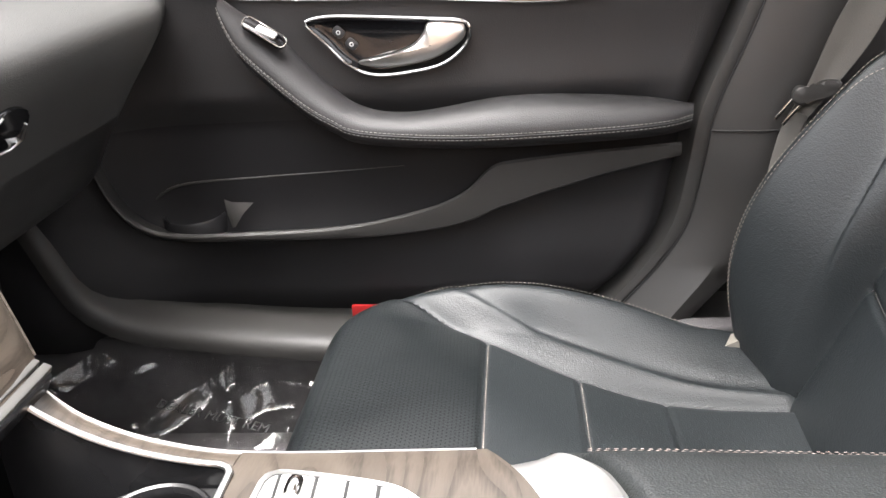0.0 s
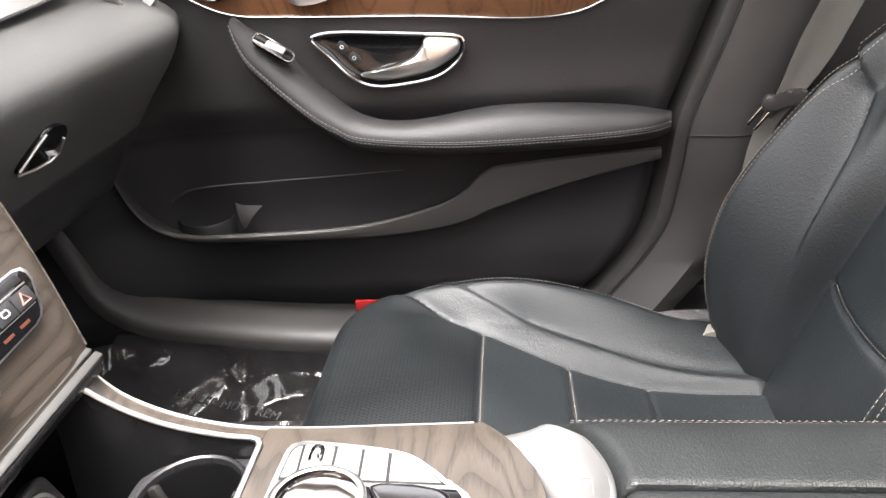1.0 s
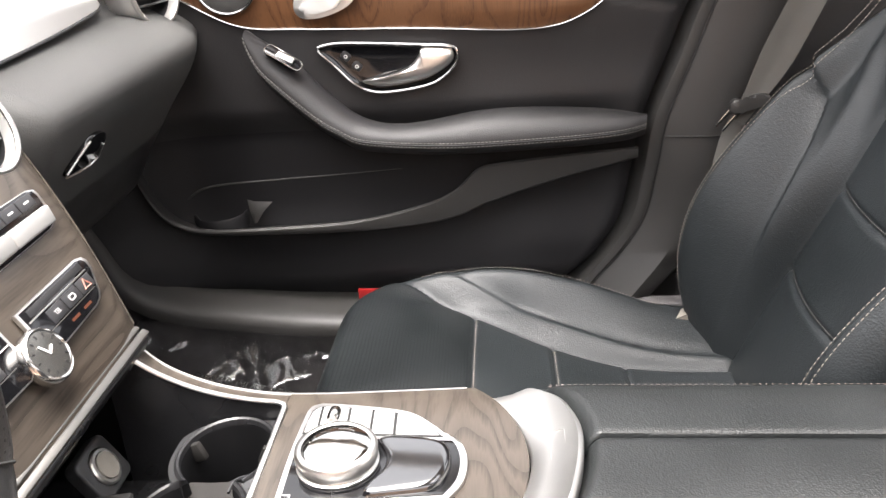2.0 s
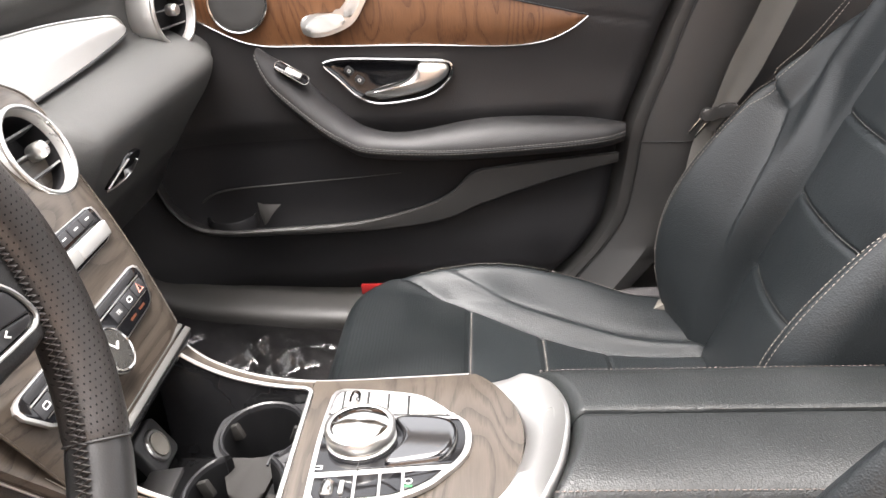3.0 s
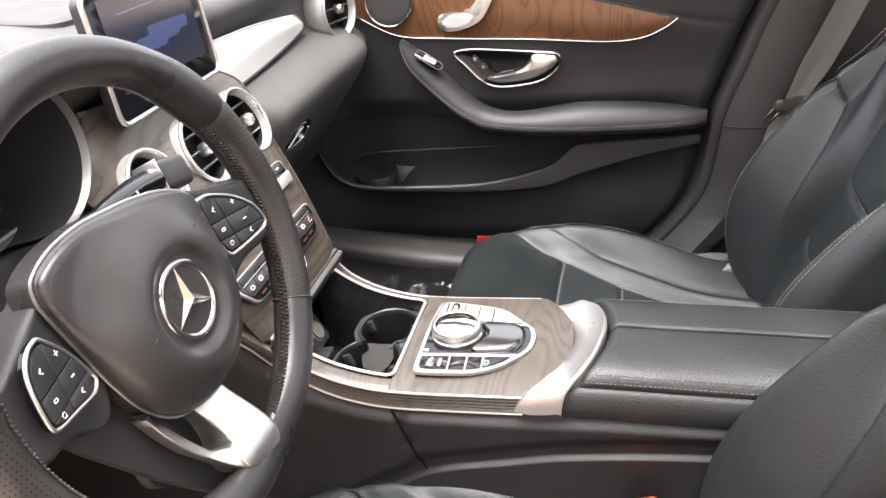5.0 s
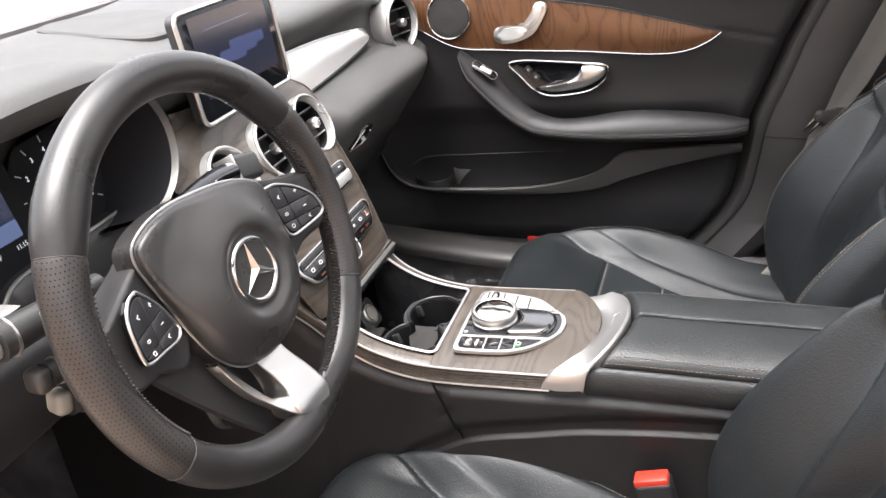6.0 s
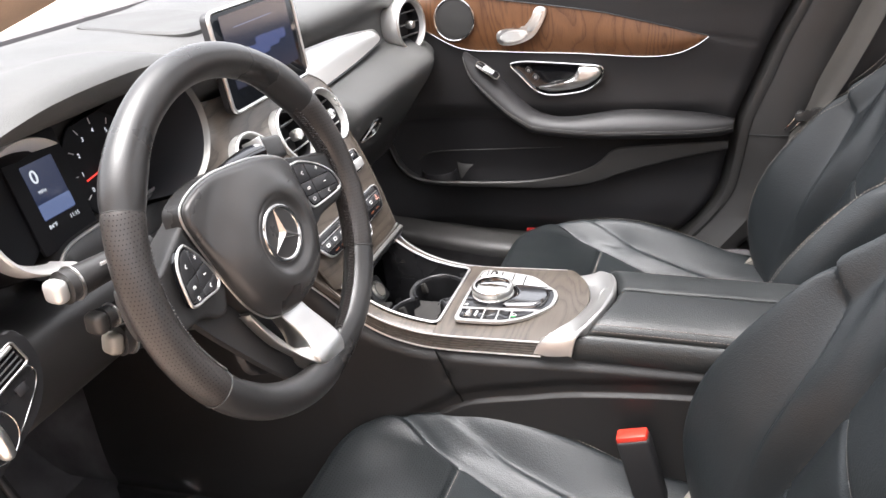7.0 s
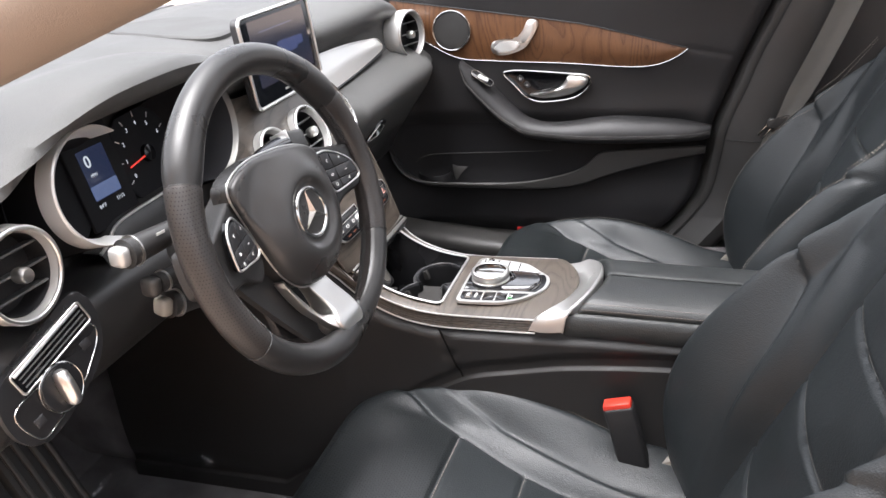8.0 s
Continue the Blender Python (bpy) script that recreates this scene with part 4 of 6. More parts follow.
# bright crescent bracket between wood and armrest
front = [(0.2065, 0, 0.5595), (0.195, 0.06, 0.5590), (0.175, 0.098, 0.5575), (0.163, 0.1135, 0.5535), (0.154, 0.1200, 0.545), (0.147, 0.1225, 0.530)]
rear_e = [(0.2445, 0, 0.582), (0.236, 0.06, 0.578), (0.221, 0.097, 0.570), (0.210, 0.1125, 0.563), (0.203, 0.1195, 0.552), (0.199, 0.1225, 0.530)]
full = lambda L: spline([(x, -y, z - 0.05 * -y) for x, y, z in L[:0:-1]] + [(x, y, z - 0.05 * y) for x, y, z in L], 90)
rows = []
for a, b in zip(full(front), full(rear_e)):
    out = Vector((0, a.y, 0)).normalized() * 0.004 * step(0.09, 0.12, abs(a.y))
    dn = Vector((0, -math.copysign(1, a.y) * 0.014 * step(0.10, 0.118, abs(a.y)), -0.014 * step(0.122, 0.10, abs(a.y))))
    r = [a + dn, a, a + (b - a) * 0.05 + Vector((0, 0, 0.002)), a + (b - a) * 0.35 + Vector((0, 0, -0.0006)), a + (b - a) * 0.7 + Vector((0, 0, 0.0005)), b + Vector((-0.004, 0, 0.0025)), b + Vector((-0.001, 0, 0.0015)), b, b + dn]
    rows.append([p + out for p in r])
part("bracket", sheet(rows), BRACKET, console, "bright brushed aluminium crescent bracket")
part("release_key", ring(rounded(0.013, 0.042, 0.005), 0.0005, axes((0.2262, 0.002, 0.5710), (1, 0, 0.59), (0, 1, 0)), 6), BRACKET, console)

# split armrest lid: two padded halves over a leather-sided box
def lid_half(sgn):
    section = [(0.0018, 0.5700), (0.0022, 0.5785), (0.006, 0.5820), (0.020, 0.5828), (0.045, 0.5820), (0.070, 0.5792), (0.088, 0.5745), (0.098, 0.5695), (0.1035, 0.5652), (0.1070, 0.5605), (0.1060, 0.5560)]
    tilt = lambda y, z: z - 0.07 * sgn * y * step(0.54, 0.57, z)
    start = lambda y: 0.2475 - 2.75 * y * y
    pts = spline([(0, y, z) for y, z in section], 46)
    rows = []
    for k in range(61):
        f = k / 60
        back = 0.602
        r = []
        for p in pts:
            x0 = start(p.y)
            x = x0 + (back - x0) * f ** 1.6
            fall = 0.010 * (1 - min((x - x0) / 0.012, 1)) ** 2.2 + 0.008 * (1 - min((back - x) / 0.012, 1)) ** 2.2
            soft = 0.0006 * math.sin(x * 21 + sgn) * math.sin(p.y * 40)
            r.append(Vector((x, sgn * p.y, tilt(p.y, p.z) - fall + soft)))
        rows.append(r)
    lid = part("lid", sheet(rows, caps=True), LEATHER_LID, console, "black leather split armrest lid")
    for y, z in ((0.0995, 0.5688), (0.1062, 0.5622)):
        path = [Vector((x, sgn * y, tilt(y, z) + 0.0003)) for x in [0.226 + 0.37 * i / 60 for i in range(61)]]
        part("stitching", stitches(path, 0.0052, 0.0034, 0.00045, (0, sgn * 0.6, 0.8)), THREAD_LID, lid)
    side = spline([(0, 0.1035, 0.5575), (0, 0.1090, 0.5572), (0, 0.1150, 0.5520), (0, 0.1182, 0.5440), (0, 0.1185, 0.5350), (0, 0.1150, 0.5270), (0, 0.090, 0.5245)], 20)
    rows = [[Vector((x - 0.004 * step(0.57, 0.53, p.z), sgn * p.y, tilt(p.y, p.z))) for p in side] for x in [0.204 + 0.40 * i / 20 for i in range(21)]]
    part("lid_box", sheet(rows), LEATHER_LID, console, "leather side of the storage box")


LEATHER_LID = material("lid_leather", (0.0152, 0.0170, 0.0172), 0.40, 0, 0.00028, 640, 0.25, 9, kind="leather")
lid_half(1)
lid_half(-1)

# the console stands a little towards the driver; its lid falls towards the rear
for ob in console.children_recursive:
    ob.data.transform(Matrix.Translation((0, -0.006, 0)) @ Matrix.Diagonal((1, 0.94, 1, 1)))
    if ob.name.startswith(("bracket", "release_key")):
        for v in ob.data.vertices:
            v.co.y *= 0.86 if v.co.y > 0 else 1.0
    if ob.name.startswith(("lid", "stitching")) and not ob.name.startswith("lip"):
        for v in ob.data.vertices:
            v.co.z -= 0.03 * max(v.co.x - 0.25, 0)


# control panel: bright frame, black fields, keys, dial and palm rest
def clipped(poly, px, py, nx, ny):
    """What is left of an outline on the side of the line through (px, py) that (nx, ny) points to."""
    out = []
    for (x0, y0), (x1, y1) in zip(poly, poly[1:] + poly[:1]):
        d0, d1 = (x0 - px) * nx + (y0 - py) * ny, (x1 - px) * nx + (y1 - py) * ny
        if d0 >= 0:
            out.append((x0, y0))
        if d0 * d1 < 0:
            t = d0 / (d0 - d1)
            out.append((x0 + (x1 - x0) * t, y0 + (y1 - y0) * t))
    return out


def between(poly, a, b, axis=0, slant=0.0):
    """The strip of an outline between a and b along one axis."""
    n = (1, -slant) if axis == 0 else (-slant, 1)
    p0, p1 = ((a, 0), (b, 0)) if axis == 0 else ((0, a), (0, b))
    return clipped(clipped(poly, *p0, *n), *p1, -n[0], -n[1])


def inset(points, f, c):
    return [(c[0] + (x - c[0]) * f, c[1] + (y - c[1]) * f) for x, y in points]


DARK_MIRROR = material("dark_mirror", (0.42, 0.415, 0.40), 0.07, 1.0, vary=0.04, wear=0.03)
PADS = material("gloss_touch_pad", (0.006, 0.006, 0.007), 0.08, 0, 0, vary=0.1, wear=0.03, spec=1.0, coat=1.0)
TZ = 0.5575
pc = curved([(0.0275, 0.067), (0.036, 0.0712), (0.072, 0.0660), (0.110, 0.056), (0.131, 0.038), (0.142, 0.025), (0.153, 0.016), (0.159, -0.004), (0.1575, -0.028), (0.149, -0.045), (0.139, -0.057), (0.126, -0.071), (0.105, -0.083), (0.084, -0.0885), (0.034, -0.0905), (0.0255, -0.086), (0.0240, -0.076), (0.0225, -0.004), (0.0250, 0.056)], 150)
panel = part("control_panel", plate(pc, 0.0042, pose(0, 0, TZ), 0.0014), BRACKET, console, "bright silver frame round the controls")
field = clipped(clipped(inset(pc, 0.93, (0.085, -0.008)), 0, 0.0265, -0.07, -1), 0, -0.0520, -0.05, 1)
part("centre_field", plate(field, 0.0012, pose(0, 0, TZ + 0.0038), 0.0004), GLOSS, panel, "glossy black centre field")
upper = clipped(inset(pc, 0.92, (0.085, -0.008)), 0, 0.0325, 0.07, 1)
lower = clipped(inset(pc, 0.92, (0.085, -0.008)), 0, -0.0590, 0.05, -1)
part("key_bed", plate(clipped(inset(pc, 0.94, (0.085, -0.008)), 0, 0.0310, 0.07, 1), 0.0009, pose(0, 0, TZ + 0.0036), 0), RUBBER, panel)
for strip, cuts, mat, nm in ((upper, (0.020, 0.040, 0.0636, 0.083, 0.102, 0.150), SILVER, "silver key"), (lower, (0.020, 0.0610, 0.0815, 0.1005, 0.150), GLOSS, "glossy black key")):
    for a, b in zip(cuts, cuts[1:]):
        out = between(strip, a + 0.0008, b - 0.0008, 0, -0.04)
        out = inset(out, 0.97, (sum(p[0] for p in out) / max(len(out), 1), sum(p[1] for p in out) / max(len(out), 1)))
        if len(out) > 2:
            c = (sum(p[0] for p in out) / len(out), sum(p[1] for p in out) / len(out))
            key = part("key", plate(out, 0.0016, pose(0, 0, TZ + 0.0038), 0.0006), mat, panel, nm)
            if mat is GLOSS and b > 0.12:
                part("green_lamp", block(0.007, 0.0016, 0.0005, pose(0.108, -0.0725, TZ + 0.0057), 0), GLOW_GREEN, key)
                part("key_mark", ring(circle(0.0032, 18), 0.0005, pose(0.108, -0.0665, TZ + 0.0056), 5), PRINT, key)
for x, y in ((0.049, 0.0520), (0.042, -0.0730)):
    part("roller", turned([(0.0001, -0.0085), (0.0050, -0.0080), (0.0060, -0.005), (0.0060, 0.005), (0.0050, 0.0080), (0.0001, 0.0085)], pose(x, y, TZ + 0.0045, 90, 0, 0), 28), CHROME, panel, "small chrome roller")
part("roller_bar", block(0.004, 0.015, 0.003, pose(0.054, -0.0725, TZ + 0.0065), 0.001), SILVER, panel)
part("panel_mark", joined(block(0.005, 0.0008, 0.0004, pose(0.031, -0.0435, TZ + 0.0052), 0), block(0.0008, 0.005, 0.0004, pose(0.0335, -0.0455, TZ + 0.0052), 0), block(0.005, 0.0008, 0.0004, pose(0.031, -0.0475, TZ + 0.0052), 0)), PRINT, panel)
part("field_joint", block(0.0008, 0.012, 0.0005, pose(0.064, -0.0455, TZ + 0.0051), 0), RUBBER, panel)
dial = part("dial", turned([(0.0290, 0), (0.0312, 0.0015), (0.0312, 0.0030), (0.0282, 0.0045), (0.0286, 0.0055), (0.0306, 0.0070), (0.0312, 0.0145), (0.0306, 0.0165), (0.0292, 0.0178), (0.0266, 0.0180), (0.0256, 0.0172)], pose(0.0625, -0.008, TZ + 0.004), 64), SATIN, console, "knurled silver rotary dial")
part("dial_top", turned([(0.0259, 0), (0.0240, 0.0008), (0.014, 0.0020), (0.0005, 0.0025)], pose(0.0625, -0.008, TZ + 0.0212), 48), DARK_MIRROR, dial, "mirror-bright dial cap")
part("palm_rest", pad(curved([(0.090, 0.018), (0.108, 0.0205), (0.130, 0.0165), (0.1435, 0.008), (0.148, -0.010), (0.145, -0.028), (0.136, -0.040), (0.112, -0.045), (0.086, -0.046), (0.096, -0.026), (0.0985, -0.004)], 80), lambda x, y: 0.0065 + 0.010 * (x - 0.115) - 0.9 * (y + 0.012) ** 2, pose(0, 0, TZ + 0.0044), (0.118, -0.012), 0.006, 0.0, 14), PADS, console, "glossy black touch pad")

# ---- dashboard ----
dash = thing("dashboard", (-0.5, 0, 0.55), "black leatherette dashboard with wood and silver trim", "dashboard")


HOOD = table([(-0.715, 0.880), (-0.66, 0.912), (-0.614, 0.930), (-0.56, 0.951), (-0.494, 0.970), (-0.422, 0.982), (-0.31, 0.984), (-0.246, 0.978), (-0.16, 0.955), (-0.08, 0.930)])


def dash_profile(y):
    """Rows of x, z from the windscreen down to the face, at the lateral place y: a hood over the gauges, an overhanging edge elsewhere."""
    h, w, end = HOOD(y), step(-0.06, -0.15, y), step(0.52, 0.70, y)
    hood = [(-0.66, 0.955), (-0.48, 0.966 + 0.5 * min(h - 0.965, 0)), (-0.36, h + 0.009), (-0.285, h + 0.008), (-0.254, h + 0.002), (-0.247, h - 0.007)]
    plain = [(-0.66, 0.958 - 0.02 * end), (-0.48, 0.962 - 0.03 * end), (-0.37, 0.957 - 0.04 * end), (-0.305, 0.944 - 0.042 * end), (-0.283, 0.926 - 0.042 * end), (-0.290, 0.902 - 0.036 * end)]
    return [(-1.00, 0.90), (-0.86, 0.925)] + [(a * w + c * (1 - w), b * w + d * (1 - w)) for (a, b), (c, d) in zip(hood, plain)]


# one loft across the car: the cluster's niche, the driver's and the passenger's side run into each other
NICHE = [(-0.262, 0.952), (-0.30, 0.945), (-0.352, 0.935), (-0.356, 0.86), (-0.352, 0.775), (-0.30, 0.768), (-0.27, 0.760), (-0.262, 0.73), (-0.27, 0.69), (-0.29, 0.66), (-0.36, 0.62), (-0.52, 0.58)]
LEFT = [(-0.302, 0.885), (-0.300, 0.87), (-0.298, 0.85), (-0.292, 0.83), (-0.283, 0.80), (-0.272, 0.775), (-0.262, 0.74), (-0.258, 0.715), (-0.262, 0.69), (-0.285, 0.655), (-0.36, 0.62), (-0.52, 0.58)]
PLAIN = [(-0.312, 0.885), (-0.315, 0.87), (-0.315, 0.85), (-0.315, 0.83), (-0.315, 0.80), (-0.315, 0.775), (-0.312, 0.74), (-0.310, 0.715), (-0.310, 0.69), (-0.32, 0.655), (-0.36, 0.62), (-0.52, 0.58)]
RIGHT = [(-0.304, 0.888), (-0.305, 0.865), (-0.300, 0.826), (-0.272, 0.818), (-0.240, 0.803), (-0.217, 0.786), (-0.211, 0.770), (-0.226, 0.738), (-0.262, 0.690), (-0.305, 0.63), (-0.36, 0.56), (-0.52, 0.52)]
rows = []
for j in range(220):
    y = -0.715 + 1.43 * j / 219
    p = dash_profile(y)
    cl, rt = step(-0.150, -0.175, y) * step(-0.668, -0.645, y), step(0.13, 0.22, y)
    for i, ((a1, b1), (a2, b2), (a3, b3)) in enumerate(zip(NICHE, LEFT if y < -0.4 else PLAIN, RIGHT)):
        if i < 3:
            b1 = min(b1, HOOD(y) - 0.016 - 0.008 * i)
        p.append((a1 * cl + (1 - cl) * (a3 * rt + a2 * (1 - rt)), b1 * cl + (1 - cl) * (b3 * rt + b2 * (1 - rt))))
    dx = -0.03 * step(0.60, 0.715, abs(y))
    rows.append([Vector((q.x + dx, y, q.z)) for q in spline([(a, 0, z) for a, z in p], 110)])
bm = sheet(rows)
for f in bm.faces:
    c = f.calc_center_median()
    # lower dash takes the darker plastic, which paints in its shade
    f.material_index = 1 if c.z < (0.66 if c.y > 0.0 else 0.80) or (c.x < -0.285 and c.z < 0.95 and -0.66 < c.y < -0.15) else 0
body = part("dash_body", bm, LEATHER_DASH, dash)
body.data.materials.append(PLASTIC)

# aluminium band on the passenger side
band_top = table([(0.17, 0.889), (0.20, 0.888), (0.34, 0.880), (0.48, 0.865), (0.512, 0.859), (0.529, 0.850), (0.537, 0.841)])
band_low = table([(0.17, 0.824), (0.23, 0.825), (0.36, 0.829), (0.45, 0.833), (0.537, 0.838)])
rows = []
for i in range(70):
    y = 0.175 + 0.362 * (1 - (1 - i / 69) ** 1.3)
    top, bot = band_top(y), band_low(y)
    rows.append([Vector((-0.2990 + 0.003 * (1 - abs(2 * q / 8 - 1)) + 0.42 * (top - bot) * (1 - q / 8), y, bot + (top - bot) * q / 8)) for q in range(9)])
part("silver_band", sheet(rows), SILVER, dash, "silver painted trim band")
part("band_edge", tube([r[-1] + Vector((0.001, 0, 0.001)) for r in rows], 0.0012, seg=6), SATIN, dash, "thin bright edge")
part("band_seam", tube([r[0] + Vector((0.001, 0, -0.001)) for r in rows], 0.0018, seg=6), PLASTIC_DARK, dash)

# glove box latch
lat = axes((-0.2395, 0.313, 0.7205), (0, 1, 0), (0.60, 0, 0.80))
lo = [(-0.046, -0.014), (-0.020, 0.024), (0.026, 0.014), (0.038, -0.022), (0.020, -0.026)]
gl = part("glovebox_latch", plate(curved(lo, 50), 0.004, lat, 0.002), GLOSS, dash, "dark glovebox latch with bright edges")
part("latch_edge", tube([lat @ Vector((x, y, 0.0045)) for x, y in ((-0.044, -0.012), (-0.033, 0.005), (-0.021, 0.022))], 0.0012, seg=6), SATIN, gl)
part("latch_edge", tube([lat @ Vector((x, y, 0.0045)) for x, y in ((-0.042, -0.017), (-0.010, -0.023), (0.020, -0.025), (0.036, -0.020), (0.030, 0.0))], 0.0012, seg=6), SATIN, gl)
part("dash_speaker", pad(curved([(-0.655, 0.100), (-0.648, 0.165), (-0.595, 0.212), (-0.520, 0.205), (-0.420, 0.150), (-0.372, 0.060), (-0.372, -0.010), (-0.440, -0.004), (-0.530, 0.030), (-0.610, 0.062)], 80), lambda x, y: 0.0, pose(0, 0, 0.9655), (-0.51, 0.10), 0.003, -0.012, 10), material("speaker_grille", (0.045, 0.0445, 0.043), 0.6, 0, 0.0005, 500), dash, "dark speaker grille on the dash top")


# round air vents
VENT_SLAT = material("vent_slat_grey", (0.08, 0.08, 0.08), 0.35, 0.3, vary=0.08)
def vent(at, r, housing, label):
    """A round vent that faces its own +z: conical housing, ring, slats and a silver knob."""
    v = part("air_vent", turned([(r * 0.80, -0.085), (r * 0.95, -0.05), (r * 1.02, -0.015), (r * 1.0, 0.0), (r * 0.96, 0.004), (r * 0.90, 0.003), (r * 0.86, -0.004), (r * 0.84, -0.035), (r * 0.3, -0.036)], at, 56), housing, dash, label)
    part("throat", turned([(r * 0.85, -0.034), (r * 0.845, -0.006), (r * 0.835, -0.006), (r * 0.83, -0.033), (0.001, -0.033)], at, 48), PLASTIC_DARK, v)
    part("ring", ring(circle(r * 0.95, 64), r * 0.06, at @ pose(0, 0, 0.003), 12), SATIN, v)
    for k in (-1, 0, 1):
        x = k * r * 0.44
        w = 2 * math.sqrt(max((r * 0.83) ** 2 - x * x, 0))
        part("slat", block(w, 0.0026, 0.018, at @ pose(0, x, -0.015, -10, 0, 0), 0.0008), VENT_SLAT, v)
    part("knob", turned([(0.0001, 0), (0.0075, 0.0), (0.0085, 0.003), (0.0085, 0.012), (0.0070, 0.016), (0.0001, 0.0165)], at @ pose(0, 0, -0.007), 24), SATIN, v)
    return v


out_r = axes((-0.256, 0.612, 0.850), (0.22, 0.975, 0), (-0.05, 0, 0.99))
vent(out_r, 0.054, SILVER, "round silver outer air vent")
out_l = axes((-0.252, -0.617, 0.843), (0.04, 0.99, 0), (-0.05, 0, 0.99))
vent(out_l, 0.050, SILVER, "round silver outer air vent")
for y in (-0.116, 0.0, 0.116):
    vent(axes((-0.226, y, 0.806 - 0.25 * y * y), (0, 1, 0), (-0.42, 0, 0.91)), 0.046, SILVER, "round silver centre air vent")

# wood fascia below the centre vents
FB, FT = Vector((-0.124, 0, 0.615)), Vector((-0.252, 0, 0.835))
fd = (FT - FB)
rows = []
for i in range(84):
    f = 1.26 * i / 83
    w = 0.1235 + 0.053 * min(f, 0.72) + 0.034 * step(0.72, 0.94, f) - 0.075 * step(0.98, 1.26, f)
    c = FB + fd * min(f, 1.0) + Vector((-0.030, 0, 0.055)) * max(f - 1, 0) / 0.26
    r = []
    for j in range(81):
        a = -1 + 2 * j / 80
        r.append(Vector((c.x + 0.010 * math.sin(math.pi * min(f, 1)) - 0.014 * abs(a) ** 8, w * a, c.z)))
    rows.append(r)
back = [[p + Vector((-0.03, 0, -0.015)) for p in rows[-1]], [p + Vector((-0.03, 0, 0.012)) for p in rows[0]]]
bm = sheet(rows + back, closed_u=True)
holes = [f for f in bm.faces if any((f.calc_center_median() - Vector((-0.226, y, 0.806 - 0.25 * y * y))).length < 0.0435 for y in (-0.116, 0.0, 0.116))]
bmesh.ops.delete(bm, geom=holes, context="FACES")
part("fascia", bm, WOOD, dash, "grey-brown open-pored ash fascia")
for q in (0, -1):
    part("fascia_edge", tube([r[q] + Vector((0.0008, 0, 0)) for r in rows], 0.0014, seg=6), WOOD, dash, "rounded veneer edge")
rows = []
for i in range(16):
    y = -0.163 + 0.063 * i / 15
    rows.append([Vector((-0.2985 + 0.010 * (1 - q / 6) ** 2, y, 0.842 + (0.886 - 0.842) * q / 6)) for q in range(7)])
part("silver_band", sheet(rows), SILVER, dash, "silver painted trim band")
fn = fd.normalized()
def on_fascia(y, f, lift=0.0):
    c = FB + fd * f
    m = axes((c.x + 0.010 * math.sin(math.pi * f), y, c.z), (0, 1, 0), fn)
    return m @ pose(0, 0, lift)
# upper row: black keys over silver toggles in a bright frame
FL = fd.length
MID = -0.014
row = [(MID + x, f * FL) for x, f in ((0.0, 0.612), (0.119, 0.606), (0.128, 0.596), (0.1295, 0.575), (0.126, 0.500), (0.121, 0.476), (0.112, 0.467), (0.0, 0.462), (-0.112, 0.467), (-0.121, 0.476), (-0.126, 0.500), (-0.1295, 0.575), (-0.128, 0.596), (-0.119, 0.606))]
FP = on_fascia(0, 0.0)
FP.translation = on_fascia(0, 0.5).translation - fn * FL * 0.5
kf = part("key_frame", plate(row, 0.0032, FP, 0.0012), SATIN, dash, "silver row of climate keys")
part("key_field", plate(inset(row, 0.965, (MID, 0.537 * FL)), 0.0012, FP @ pose(0, 0, 0.0026), 0.0004), GLOSS, kf)
for i in range(10):
    x = MID + 0.0235 * (i - 4.5)
    k = part("key", block(0.0222, 0.0105, 0.0016, FP @ pose(x, 0.575 * FL, 0.0042), 0.0006), BUTTON, kf)
    part("key_mark", block(0.007, 0.0014, 0.0004, FP @ pose(x, 0.575 * FL, 0.0051), 0), PRINT, k)
for i in range(4):
    part("toggle", block(0.0585, 0.0150, 0.0065, FP @ pose(MID + 0.0595 * (i - 1.5), 0.508 * FL, 0.0060, 14, 0, 0), 0.0022, 3), SILVER, kf, "silver toggle key")
